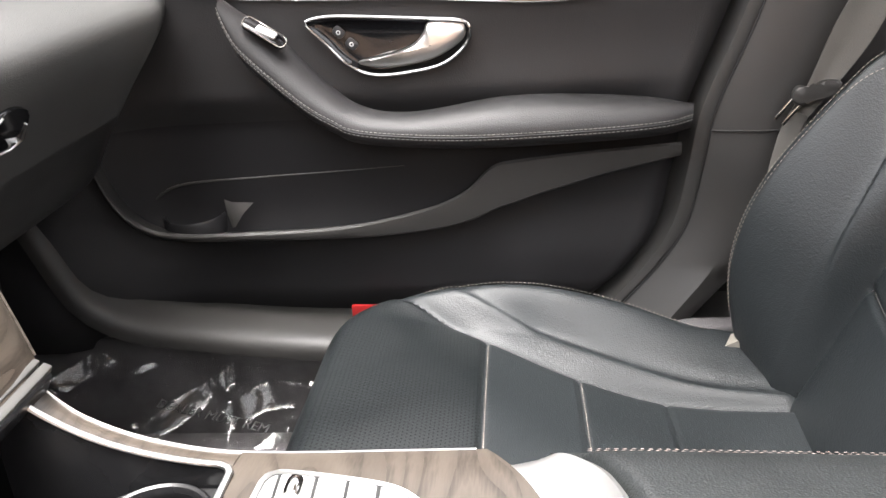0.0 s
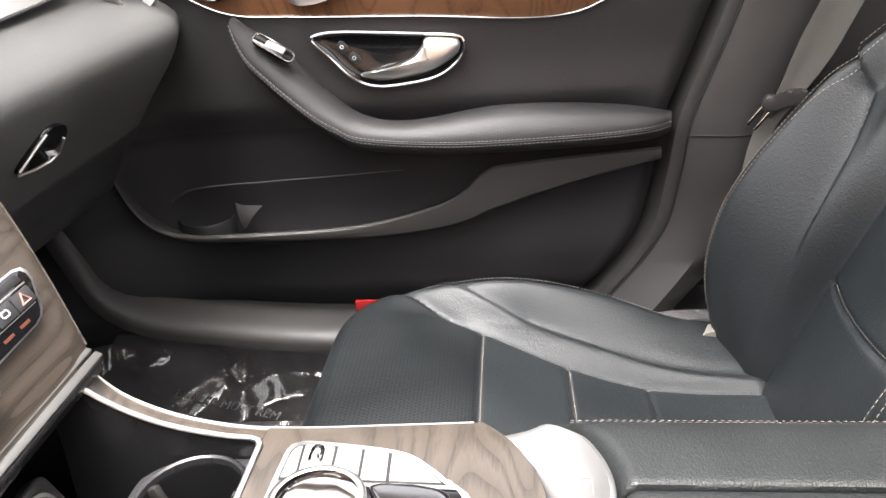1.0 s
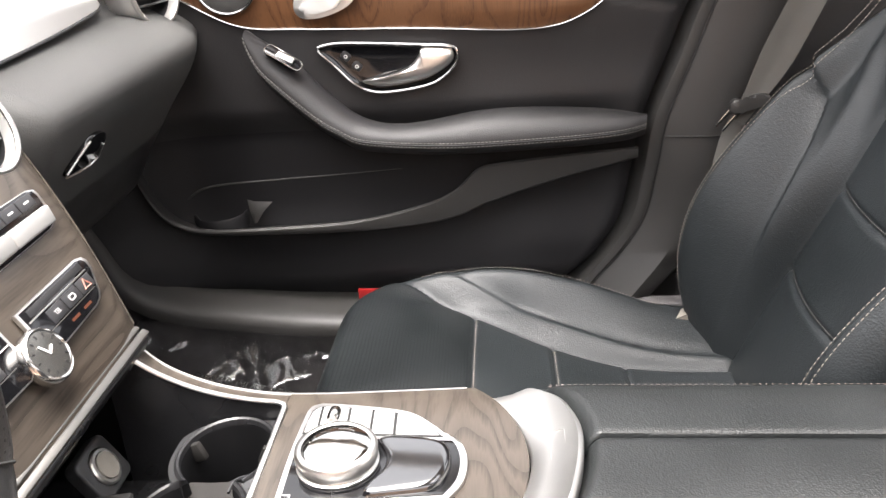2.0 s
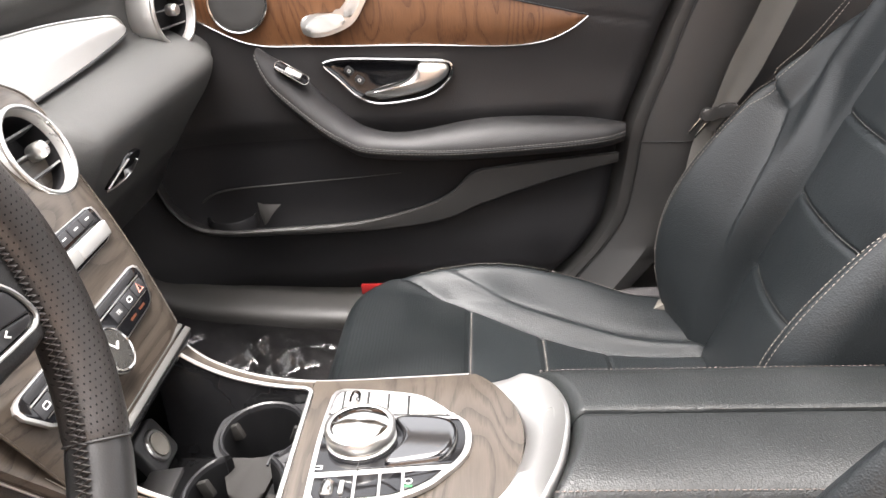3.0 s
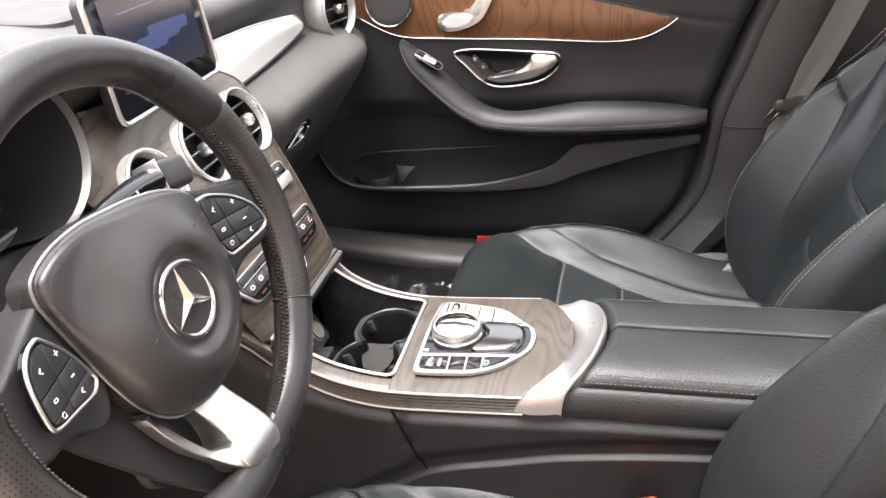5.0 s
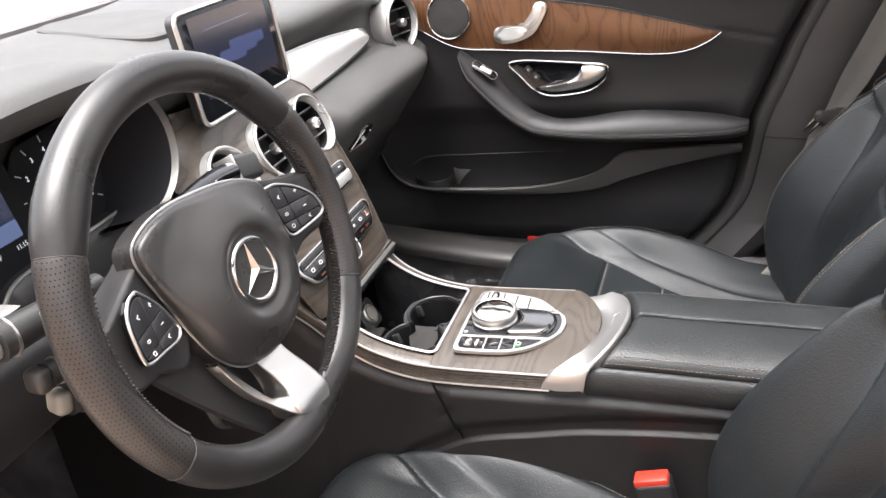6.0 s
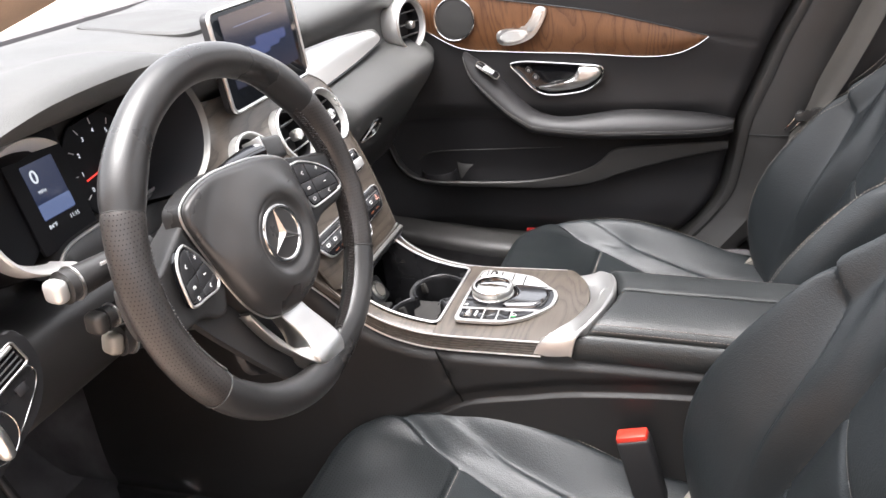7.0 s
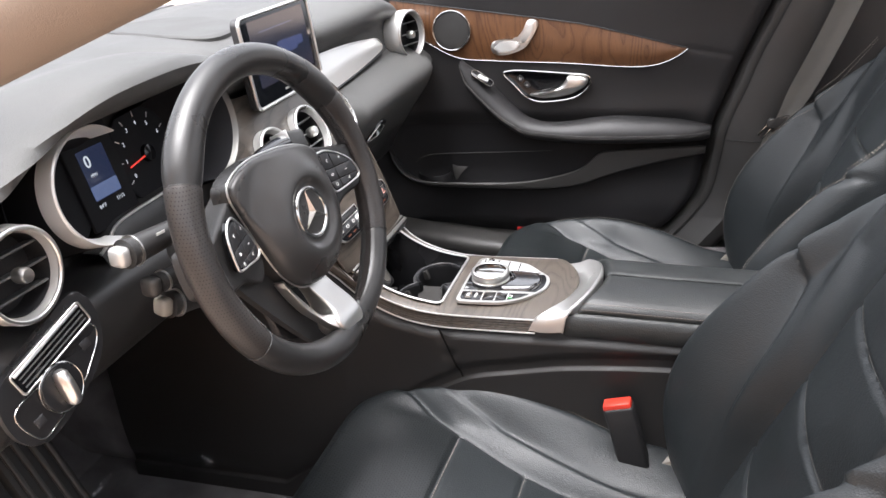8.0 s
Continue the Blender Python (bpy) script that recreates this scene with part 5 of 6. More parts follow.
# lower row: two black key panels in chrome frames, a clock between them
for sgn in (-1, 1):
    shape = [(sgn * x, f * FL) for x, f in ((0.010, 0.349), (0.106, 0.350), (0.114, 0.342), (0.1175, 0.325), (0.1165, 0.298), (0.1030, 0.222), (0.0970, 0.206), (0.088, 0.198), (0.010, 0.188))]
    at = FP @ pose(MID, 0, 0)
    hz = part("key_frame", plate(shape, 0.0034, at, 0.0010), SATIN, dash, "chrome-framed key panel")
    part("key_field", plate(inset(shape, 0.93, (sgn * 0.058, 0.272 * FL)), 0.0011, at @ pose(0, 0, 0.0027), 0.0004), GLOSS, hz)
    part("key_slot", block(0.084, 0.0062, 0.0010, at @ pose(sgn * 0.062, 0.325 * FL, 0.0040), 0.0004), PLASTIC_DARK, hz)
    part("slot_line", block(0.090, 0.0013, 0.0012, at @ pose(sgn * 0.060, 0.305 * FL, 0.0042), 0.0003), SATIN, hz)
    part("slot_line", block(0.076, 0.0007, 0.0008, at @ pose(sgn * 0.062, 0.246 * FL, 0.0040), 0), SHELF_METAL, hz)
    for i in range(3):
        spot = at @ pose(sgn * (0.046 + 0.0235 * i), 0.274 * FL, 0.0040)
        k = part("key", block(0.0225, 0.0120, 0.0014, spot, 0.0006), BUTTON, hz)
        up = spot @ pose(0, 0, 0.0009)
        if i == 2 and sgn > 0:
            part("hazard_mark", ring([(0, 0.0040), (-0.0046, -0.0032), (0.0046, -0.0032)], 0.0010, up, 5), HAZARD, k)
        elif i == 0 and sgn > 0:
            part("lettering", writing("TEL", 0.0052, up), PRINT, k)
        else:
            part("key_mark", ring(rounded(0.0075, 0.0040, 0.0016), 0.0006, up, 5), PRINT, k)
    for i in range(2):
        part("lit_mark", block(0.012, 0.0022, 0.0003, at @ pose(sgn * (0.058 + 0.020 * i), 0.222 * FL, 0.0038), 0), AMBER, hz)
cl = FP @ pose(MID, 0.213 * FL, 0.003)
ck = part("clock", turned([(0.0215, 0), (0.0220, 0.005), (0.0210, 0.0085), (0.0195, 0.0095), (0.0182, 0.0085), (0.001, 0.0080)], cl, 52), CHROME, dash, "round chrome-rimmed analogue clock")
part("clock_face", turned([(0.0180, 0.0086), (0.001, 0.0092)], cl, 44), material("clock_silver", (0.24, 0.235, 0.22), 0.16, 0.85), ck)
for a in range(12):
    part("hour_mark", block(0.0008, 0.0030, 0.0004, cl @ pose(0, 0, 0.0090, 0, 0, 30 * a) @ pose(0, 0.0150, 0), 0), PLASTIC_DARK, ck)
for a, ln in ((30, 0.011), (-60, 0.008)):
    part("clock_hand", block(0.0016, ln, 0.0007, cl @ pose(0, 0, 0.0097, 0, 0, a) @ pose(0, ln * 0.45, 0), 0), PRINT, ck)

TUBE_SILVER = material("tube_silver", (0.6364, 0.6278, 0.6106), 0.34, 0.35, vary=0.05)
GAUGE = material("gauge_black", (0.0096, 0.0096, 0.0112), 0.7, spec=0.2)
# instrument cluster: two silver tubes and a colour display between
for y, nm, sgn in ((-0.468, "speedometer", -1), (-0.276, "rev_counter", 1)):
    c = axes((-0.342, y, 0.857), (0, 1, 0), (-0.22, 0, 0.975))
    g = part(nm, turned([(0.064, -0.004), (0.066, 0.003), (0.064, 0.004), (0.060, 0.0032), (0.001, 0.003)], c, 64), GAUGE, dash, "dark round gauge in an open silver tube")
    front = axes((-0.258, -0.468 if sgn < 0 else -0.252, 0.883 if sgn < 0 else 0.890), (0, 1, 0), (-0.16, 0, 0.985))
    lip, bore = [], []
    for i in range(61):
        an = radians(48 + 229 * i / 60) if sgn < 0 else radians(-97 + 215 * i / 60)
        fade = math.sin(math.pi * min(max(i / 60, 0.02), 0.98)) ** 0.6 * (1.0 if sgn < 0 else 0.15)
        ca, sa = math.cos(an), math.sin(an)
        at = lambda q, h: front @ Vector(((0.98 if sgn < 0 else 1.085) * q * ca, q * sa * (0.90 if sgn < 0 else 1.02), h))
        deep = 0.022 if sgn < 0 else 0.003
        lip.append([at(0.0725 - 0.019 * fade, -1.5 * deep), at(0.0735 - 0.012 * fade, -0.7 * deep), at(0.0740 - 0.005 * fade, -0.1 * deep), at(0.0745, 0.0018), at(0.0750 + 0.0015 * fade, 0.0), at(0.0750 + 0.002 * fade, -deep)])
        base = c @ Vector((0.064 * ca, 0.064 * sa, 0.0))
        bore.append([at(0.0752, -deep + 0.001), base.lerp(at(0.076, -0.014), 0.5), base * 1.0, base.lerp(at(0.0655, -0.014), 0.5), at(0.0725 - 0.019 * fade, -1.5 * deep)])
    # both rims are one silver; brighter and duller metals paint in their light
    part("tube_rim", sheet(lip), TUBE_SILVER if sgn < 0 else SHELF_METAL, g, "satin silver tube rim")
    part("tube_bore", sheet(bore), GAUGE, g)
    for k in range(41 if sgn > 0 else 0):
        a = radians(208 - 240 * k / 40)
        big = k % 5 == 0
        part("tick", block(0.0075 if big else 0.004, 0.0011, 0.0006, c @ pose(0.055 * math.cos(a), 0.055 * math.sin(a), 0.0045, 0, 0, math.degrees(a)), 0), PRINT, g) if big else None
        if big and nm == "rev_counter":
            part("numeral", writing(str(k // 5), 0.008, c @ pose(0.043 * math.cos(a), 0.043 * math.sin(a), 0.0042)), GLOW_WHITE, g)
    if sgn < 0:
        continue
    a = radians(188)
    part("needle", block(0.044, 0.0024, 0.0016, c @ pose(0.024 * math.cos(a), 0.026 * math.sin(a), 0.008, 0, 0, math.degrees(a)), 0.0004), GLOW_RED, g)
    part("needle_cap", turned([(0.012, 0.004), (0.011, 0.010), (0.001, 0.011)], c, 28), GLOSS, g)
md = axes((-0.338, -0.380, 0.862), (0, 1, 0), (-0.22, 0, 0.975))
mf = part("cluster_display", plate(rounded(0.090, 0.125, 0.004), 0.004, md, 0.001), GAUGE, dash, "lit colour display between the gauges")
part("display_field", plate(rounded(0.050, 0.064, 0.002), 0.0004, md @ pose(0, 0.004, 0.0042), 0), GLOW_DIM, mf)
part("display_field", plate(rounded(0.050, 0.018, 0.002), 0.0004, md @ pose(0, -0.018, 0.0048), 0), GLOW_BLUE, mf)
part("numeral", writing("0", 0.022, md @ pose(-0.012, 0.020, 0.0052)), GLOW_WHITE, mf)
part("lettering", writing("MPH", 0.006, md @ pose(-0.010, 0.003, 0.0054)), GLOW_WHITE, mf)
part("lettering", writing("11:15", 0.007, md @ pose(0.018, -0.036, 0.0046)), GLOW_WHITE, mf)
part("lettering", writing("84°F", 0.007, md @ pose(-0.017, -0.036, 0.0046)), GLOW_WHITE, mf)
edge = spline([(-0.306, -0.445, 0.784), (-0.308, -0.425, 0.790), (-0.310, -0.405, 0.803), (-0.310, -0.375, 0.808), (-0.310, -0.300, 0.809), (-0.312, -0.160, 0.811)], 40)
part("cluster_edge", tube(edge, 0.0022, seg=8), SATIN, dash, "thin silver edge below the gauges")
part("cluster_ledge", sheet([[p + Vector(o) for o in ((-0.045, 0, 0.0), (-0.003, 0, 0.0), (0.004, 0, -0.003), (0.012, 0, -0.02), (0.018, 0, -0.06))] for p in edge]), PLASTIC, dash)

# lamp switch panel beside the wheel
GLOSS_SOFT = material("lamp_panel_black", (0.014, 0.014, 0.015), 0.3, 0, 0.0001, 900)
lp = axes((-0.246, -0.624, 0.742), (0.10, 0.965, 0.24), (-0.2, -0.2, 0.96))
lpanel = part("lamp_panel", plate(curved([(-0.070, 0.010), (-0.05, 0.028), (0.02, 0.042), (0.060, 0.046), (0.075, 0.034), (0.072, -0.002), (0.044, -0.034), (-0.016, -0.052), (-0.056, -0.052), (-0.074, -0.028)], 80), 0.008, lp, 0.003), GLOSS_SOFT, dash, "black lamp switch panel")
so_at = lp @ pose(0.010, 0.0185, 0.006, 0, 0, 4)
sv = part("side_vent", plate(rounded(0.106, 0.026, 0.004), 0.004, so_at, 0.002), GLOSS, lpanel, "silver-framed slotted vent")
part("vent_frame", ring(rounded(0.106, 0.026, 0.004), 0.0013, so_at @ pose(0, 0, 0.0042), 6), SATIN, sv)
part("vent_lip", block(0.100, 0.0042, 0.003, so_at @ pose(0, 0.0100, 0.0045, -25, 0, 0), 0.001), SATIN, sv)
for k in range(3):
    part("vent_slat", block(0.096, 0.0016, 0.0024, so_at @ pose(0.001, 0.0035 - 0.0055 * k, 0.0040, -20, 0, 0), 0.0005), VENT_SLAT, sv)
edge_l = [(-0.062, -0.006), (-0.02, -0.001), (0.044, 0.006), (0.062, 0.004), (0.058, -0.012), (0.030, -0.030), (0.012, -0.038), (-0.030, -0.046), (-0.056, -0.045)]
part("panel_edge", ring(curved(edge_l, 60), 0.0010, lp @ pose(0, 0, 0.0085), 6), CHROME, lpanel)
rk = part("lamp_knob", turned([(0.026, 0), (0.026, 0.003), (0.024, 0.005), (0.001, 0.0055)], lp @ pose(-0.008, -0.020, 0.008), 44), GLOSS_SOFT, lpanel, "chrome-ringed rotary lamp switch")
part("knob_ring", ring(circle(0.0255, 56), 0.0012, lp @ pose(-0.008, -0.020, 0.0115), 7), CHROME, rk)
part("grip", tube([lp @ Vector((-0.008 + 0.0055 * t, -0.020 + 0.040 * t, 0.020)) for t in (-0.5, -0.42, -0.2, 0, 0.2, 0.42, 0.5)], lambda t: 0.0042 + 0.0040 * math.sin(math.pi * t) ** 0.6, False, 16, 1.3, up=tuple(lp.to_3x3() @ Vector((0, 0, 1)))), SATIN, rk)
part("lamp_button", block(0.012, 0.010, 0.003, lp @ pose(0.042, -0.007, 0.009), 0.002), BUTTON, lpanel)
part("lamp_button", block(0.012, 0.010, 0.003, lp @ pose(-0.046, -0.030, 0.009), 0.002), BUTTON, lpanel)

# free-standing screen
scr = thing("display_screen", (-0.30, 0, 0.88), "black free-standing dashboard display with silver frame", "screen")
sm = axes((-0.256, 0.0, 0.938), (0, 1, 0), (-0.10, 0, 0.99))
part("casing", plate(rounded(0.232, 0.135, 0.012), 0.012, sm @ pose(0, 0, -0.012), 0.003), PLASTIC_DARK, scr)
part("frame", ring(rounded(0.230, 0.133, 0.012, n=8), 0.0030, sm @ pose(0, 0, 0.0005), 8), SATIN, scr, "silver frame")
glass = part("glass", plate(rounded(0.226, 0.129, 0.010), 0.0015, sm, 0.0005), SCREEN, scr)
part("lit_field", plate(rounded(0.186, 0.098, 0.002), 0.0004, sm @ pose(0, 0.010, 0.0018), 0), glowing("screen_dark_blue", (0.03, 0.04, 0.08), 0.09), glass)
for i, (x, y, w, h) in enumerate(((0.000, 0.004, 0.034, 0.026), (0.030, 0.006, 0.036, 0.020), (0.056, 0.008, 0.028, 0.014), (-0.030, 0.000, 0.030, 0.016))):
    part("screen_icon", plate(rounded(w, h, 0.004), 0.0003, sm @ pose(x, y, 0.0024 + 0.0002 * i), 0), GLOW_ICON, glass)
part("screen_line", block(0.11, 0.0012, 0.0003, sm @ pose(-0.01, 0.040, 0.0026), 0), GLOW_BLUE, glass)
part("screen_strip", block(0.046, 0.0035, 0.002, sm @ pose(0.0, -0.055, 0.002), 0.0008), SATIN, glass)
part("stand", block(0.03, 0.10, 0.06, pose(-0.285, 0.0, 0.865), 0.008), PLASTIC_DARK, scr)

# ---- steering wheel and column ----
WC = Vector((-0.070, -0.386, 0.830))
WX, WU, WN = Vector((0.0767, 0.9971, 0)), Vector((-0.2486, 0.0191, 0.9684)), Vector((0.9656, -0.0743, 0.2493))
wheel = thing("steering_wheel", tuple(WC), "black leather steering wheel with silver lower spoke", "steering wheel")
W = axes(WC, WX, WU) @ pose(0, 0, 0, 0, 0, 2.0)
R = 0.177
SEAMS = (31, 150, 213, 327)


def rim_arc(a0, a1, n):
    rows = []
    for i in range(n + 1):
        a = radians(a0 + (a1 - a0) * i / n)
        c = Vector((R * math.cos(a), R * math.sin(a), 0))
        o = c.normalized()
        deg = math.degrees(a) % 360
        grip = 1 + 0.13 * (math.exp(-((deg - 40) / 12) ** 2) + math.exp(-((deg - 140) / 12) ** 2))
        seam = 1 - 0.05 * max(math.exp(-(i / 0.7) ** 2), math.exp(-((n - i) / 0.7) ** 2))
        flat = 1 - 0.36 * math.exp(-((deg - 282) / 15) ** 2)
        rows.append([W @ (c + (o * (0.0183 * math.cos(q) - 0.0010) + Vector((0, 0, 0.0178 * flat * math.sin(q)))) * grip * seam) for q in (2 * math.pi * k / 28 for k in range(28))])
    return sheet(rows, closed_v=True)


for k, (a, b) in enumerate(((31, 150), (150, 213), (213, 327), (327, 391))):
    seg = part("rim_section", rim_arc(a, b, 44), RIM_PERF if k % 2 else RIM_LEATHER, wheel, "perforated leather grip" if k % 2 else "smooth leather rim")
for a in SEAMS:
    c = radians(a)
    m = W @ pose(R * math.cos(c), R * math.sin(c), 0, 0, 0, a) @ pose(0, 0, 0, 90, 0, 0)
    part("rim_seam", ring([(0.0181 * math.cos(q) - 0.0010, 0.0176 * math.sin(q)) for q in (2 * math.pi * k / 32 for k in range(32))], 0.0008, m, 5), THREAD_DARK, wheel)
LACE = material("rim_lace", (0.036, 0.032, 0.031), 0.6, spec=0.35)
# cross stitching round the inner side
for a0, a1 in ((288, 394), (150, 213)):
    for ph in (1, -1):
        path = [W @ Vector(((R - 0.0197) * math.cos(radians(a)), (R - 0.0197) * math.sin(radians(a)), 0.003 + 0.0042 * ph * (-1) ** i)) for i, a in enumerate([a0 + 1.333 * k for k in range(int((a1 - a0) / 1.333) + 1)])]
        part("inner_lacing", tube(path, 0.0011, seg=6), LACE, wheel)

# hub cover and airbag pad
hub = [(0.0, 0.0715), (0.030, 0.067), (0.060, 0.059), (0.084, 0.047), (0.0915, 0.034), (0.090, 0.012), (0.086, -0.014), (0.080, -0.040), (0.066, -0.066), (0.040, -0.085), (0.0, -0.0925), (-0.034, -0.085), (-0.057, -0.062), (-0.070, -0.032), (-0.079, 0.003), (-0.0865, 0.034), (-0.0885, 0.050), (-0.083, 0.063), (-0.060, 0.072), (-0.030, 0.0745)]


def bag(x, y):
    """A round dome over the middle of the shield-shaped cover, dished round the emblem."""
    r = math.hypot(x - 0.006, y + 0.012)
    return 0.002 + 0.0200 * step(0.094, 0.046, r) - 0.0045 * step(0.044, 0.034, r) + 0.002 * step(0.10, 0.05, abs(x))


ab = part("airbag_pad", pad(curved(hub, 160), bag, W, (0.004, -0.010), 0.008, -0.030, 70), material("airbag_plastic", (0.03075, 0.02962, 0.02925), 0.3, 0, 0.00015, 900, 0.15, 8), wheel, "domed black airbag cover")
part("pad_edge", ring(curved([(x * 1.012, y * 1.012) for x, y in hub], 130), 0.0012, W @ pose(0, 0, -0.006), 6), SATIN, wheel, "thin silver line round the airbag cover")
for x, y, w in ((0.046, 0.030, 0.006), (-0.044, -0.014, 0.007), (0.040, -0.058, 0.010)):
    part("pad_print", block(w, 0.0012, 0.0004, W @ pose(x, y, bag(x, y) + 0.0004, 0, 0, 20), 0), PLASTIC_GREY, ab)
em = W @ pose(0.006, -0.011, 0.0185)
eb = part("emblem", ring(circle(0.0285, 56), 0.0030, em, 10), CHROME, ab, "round chrome emblem with three bars")
part("emblem_base", turned([(0.0275, -0.006), (0.0275, 0.0), (0.001, 0.001)], em, 40), PLASTIC_DARK, eb)
for a in (90, 210, 330):
    m = em @ pose(0, 0, 0.001, 0, 0, a)
    b = bmesh.new()
    V = [b.verts.new(p) for p in ((0, 0.0052, 0), (0.028, 0.0, 0.001), (0, -0.0052, 0), (0, 0, 0.0052))]
    for f in ((0, 1, 3), (1, 2, 3), (2, 0, 3), (2, 1, 0)):
        b.faces.new([V[i] for i in f])
    b.transform(m)
    part("emblem_bar", b, CHROME, eb, smooth=False)

# side spokes with key pods
def key_mark(kind, place):
    """A small printed sign: plus, minus, arrow, ring or square."""
    bar = lambda w, h, a=0, x=0, y=0: block(w, h, 0.0005, place @ pose(x, y, 0, 0, 0, a), 0)
    if kind == "plus":
        return joined(bar(0.0042, 0.0008), bar(0.0008, 0.0042))
    if kind == "minus":
        return bar(0.0040, 0.0011)
    if kind == "arrow":
        return joined(bar(0.0034, 0.0009, 38, 0, 0.0009), bar(0.0034, 0.0009, -38, 0, -0.0009))
    if kind == "ring":
        return ring(circle(0.0019, 14), 0.0004, place, 4)
    return ring(rounded(0.0038, 0.0022, 0.0007), 0.0004, place, 4)


marks = iter(("ring", "arrow", "square", "minus", "arrow", "plus") * 3)
POD_R = [(0.000, 0.0345), (0.005, 0.0365), (0.016, 0.0345), (0.037, 0.0225), (0.053, 0.0065), (0.0590, -0.009), (0.057, -0.0150), (0.048, -0.0172), (0.015, -0.0190), (0.0075, -0.0165), (0.0040, -0.009), (0.0005, 0.012)]
POD_L = [(-0.0324, 0.0370), (-0.0265, 0.0350), (-0.0115, 0.0160), (-0.0015, -0.006), (-0.0005, -0.0135), (-0.0085, -0.0185), (-0.030, -0.0165), (-0.0530, -0.0140), (-0.0585, -0.008), (-0.0565, 0.0137), (-0.0514, 0.0270), (-0.042, 0.0350)]
for sgn, pod in ((-1, POD_L), (1, POD_R)):
    sp = [(0.055, 0.058), (0.090, 0.047), (0.120, 0.036), (0.150, 0.027), (0.168, 0.022), (0.170, -0.022), (0.150, -0.032), (0.118, -0.036), (0.082, -0.050), (0.06, 0.0)]
    out = curved([(sgn * x, y) for x, y in sp], 80)
    part("side_spoke", pad(out, lambda x, y: -0.010 + 0.013 * step(0.085, 0.155, abs(x)), W, (sgn * 0.115, 0.004), 0.006, -0.040, 24), PLASTIC, wheel, "black plastic side spoke")
    # the pods lean inwards, towards the hub
    po = curved(pod, 90)
    pp = W @ pose(sgn * 0.087, 0.0, -0.0045, 0, -13 * sgn, 0)
    pd = part("key_pod", plate(po, 0.0050, pp, 0.0015), GLOSS, wheel, "chrome-edged key pod")
    pm = pp @ pose(0, 0, 0.0052)
    part("pod_rim", ring(po, 0.0015, pm, 8), SATIN, pd)
    pocket = inset(po, 0.88, (sum(p[0] for p in po) / 90, sum(p[1] for p in po) / 90))
    mid = 0.021 if sgn > 0 else -0.033
    for lo_, hi_ in ((-0.03, -0.0038), (-0.0028, 0.0125), (0.0135, 0.05)):
        for c0, c1 in ((-0.08, mid - 0.0005), (mid + 0.0005, 0.08)):
            ko = between(between(pocket, lo_, hi_, 1, -0.10 * sgn), c0, c1, 0, -0.10 * sgn)
            if len(ko) < 3:
                continue
            xs, ys = [p[0] for p in ko], [p[1] for p in ko]
            cx, cy = (min(xs) + max(xs)) / 2, (min(ys) + max(ys)) / 2
            k = part("key", plate(ko, 0.0018, pm @ pose(0, 0, -0.0004), 0.0005), BUTTON, pd)
            if max(xs) - min(xs) > 0.009 and max(ys) - min(ys) > 0.006:
                part("key_mark", key_mark(next(marks), pm @ pose(cx, cy, 0.0015)), PRINT, k)

# forked lower spoke in silver
limb = [(-0.017, -0.082), (0.004, -0.086), (0.024, -0.090), (0.034, -0.118), (0.0425, -0.150), (0.0435, -0.166), (0.036, -0.1775), (0.020, -0.1780), (0.004, -0.1735), (-0.006, -0.163), (-0.009, -0.151), (-0.006, -0.1420), (-0.0040, -0.1330), (-0.0055, -0.116), (-0.011, -0.098)]
limb = [(x - 0.0050 * step(-0.125, -0.165, y), y + 0.0035 * step(-0.125, -0.165, y)) for x, y in limb]
slope = lambda x, y: -0.016 + 0.025 * step(-0.095, -0.162, y)
part("lower_spoke", pad(curved(limb, 120), lambda x, y: slope(x, y) + 0.002, W, (0.014, -0.140), 0.004, -0.030, 24), SATIN, wheel, "satin silver forked lower spoke")
outer_edge = spline([(-0.064, -0.066, -0.006), (-0.0555, -0.0895, -0.005), (-0.0445, -0.112, -0.004), (-0.0355, -0.126, -0.002), (-0.0200, -0.149, 0.003), (-0.006, -0.166, 0.0075)], 36)
inner_edge = spline([(-0.0560, -0.066, -0.010), (-0.0460, -0.087, -0.010), (-0.0335, -0.1105, -0.009), (-0.0225, -0.1300, -0.006), (-0.0100, -0.1380, -0.002), (0.002, -0.142, 0.002)], 36)
rows = [[W @ p for p in (a + Vector((0.001, 0, -0.014)), a, a.lerp(b, 0.08) + Vector((0, 0, 0.0012)), a.lerp(b, 0.5) + Vector((0, 0, 0.0010)), a.lerp(b, 0.95), b + Vector((0, 0, -0.002)), b + Vector((-0.001, 0, -0.016)))] for a, b in zip(outer_edge, inner_edge)]
part("spoke_band", sheet(rows), SATIN, wheel, "silver edge of the lower spoke")
part("lower_arm", plate(curved([(-0.124, -0.016), (-0.096, -0.020), (-0.060, -0.055), (-0.040, -0.075), (-0.016, -0.130), (0.006, -0.168), (0.004, -0.182), (-0.012, -0.182), (-0.040, -0.150), (-0.068, -0.112), (-0.108, -0.052)], 90), 0.010, W @ pose(0, 0, -0.034), 0.005, 3), PLASTIC, wheel, "black arm between side spoke and rim")
part("spoke_back", plate(curved([(-0.05, -0.05), (0.05, -0.05), (0.050, -0.11), (0.044, -0.145), (0.0, -0.162), (-0.044, -0.145), (-0.050, -0.11)], 60), 0.010, W @ pose(0, 0, -0.062), 0.004), PLASTIC_DARK, wheel)

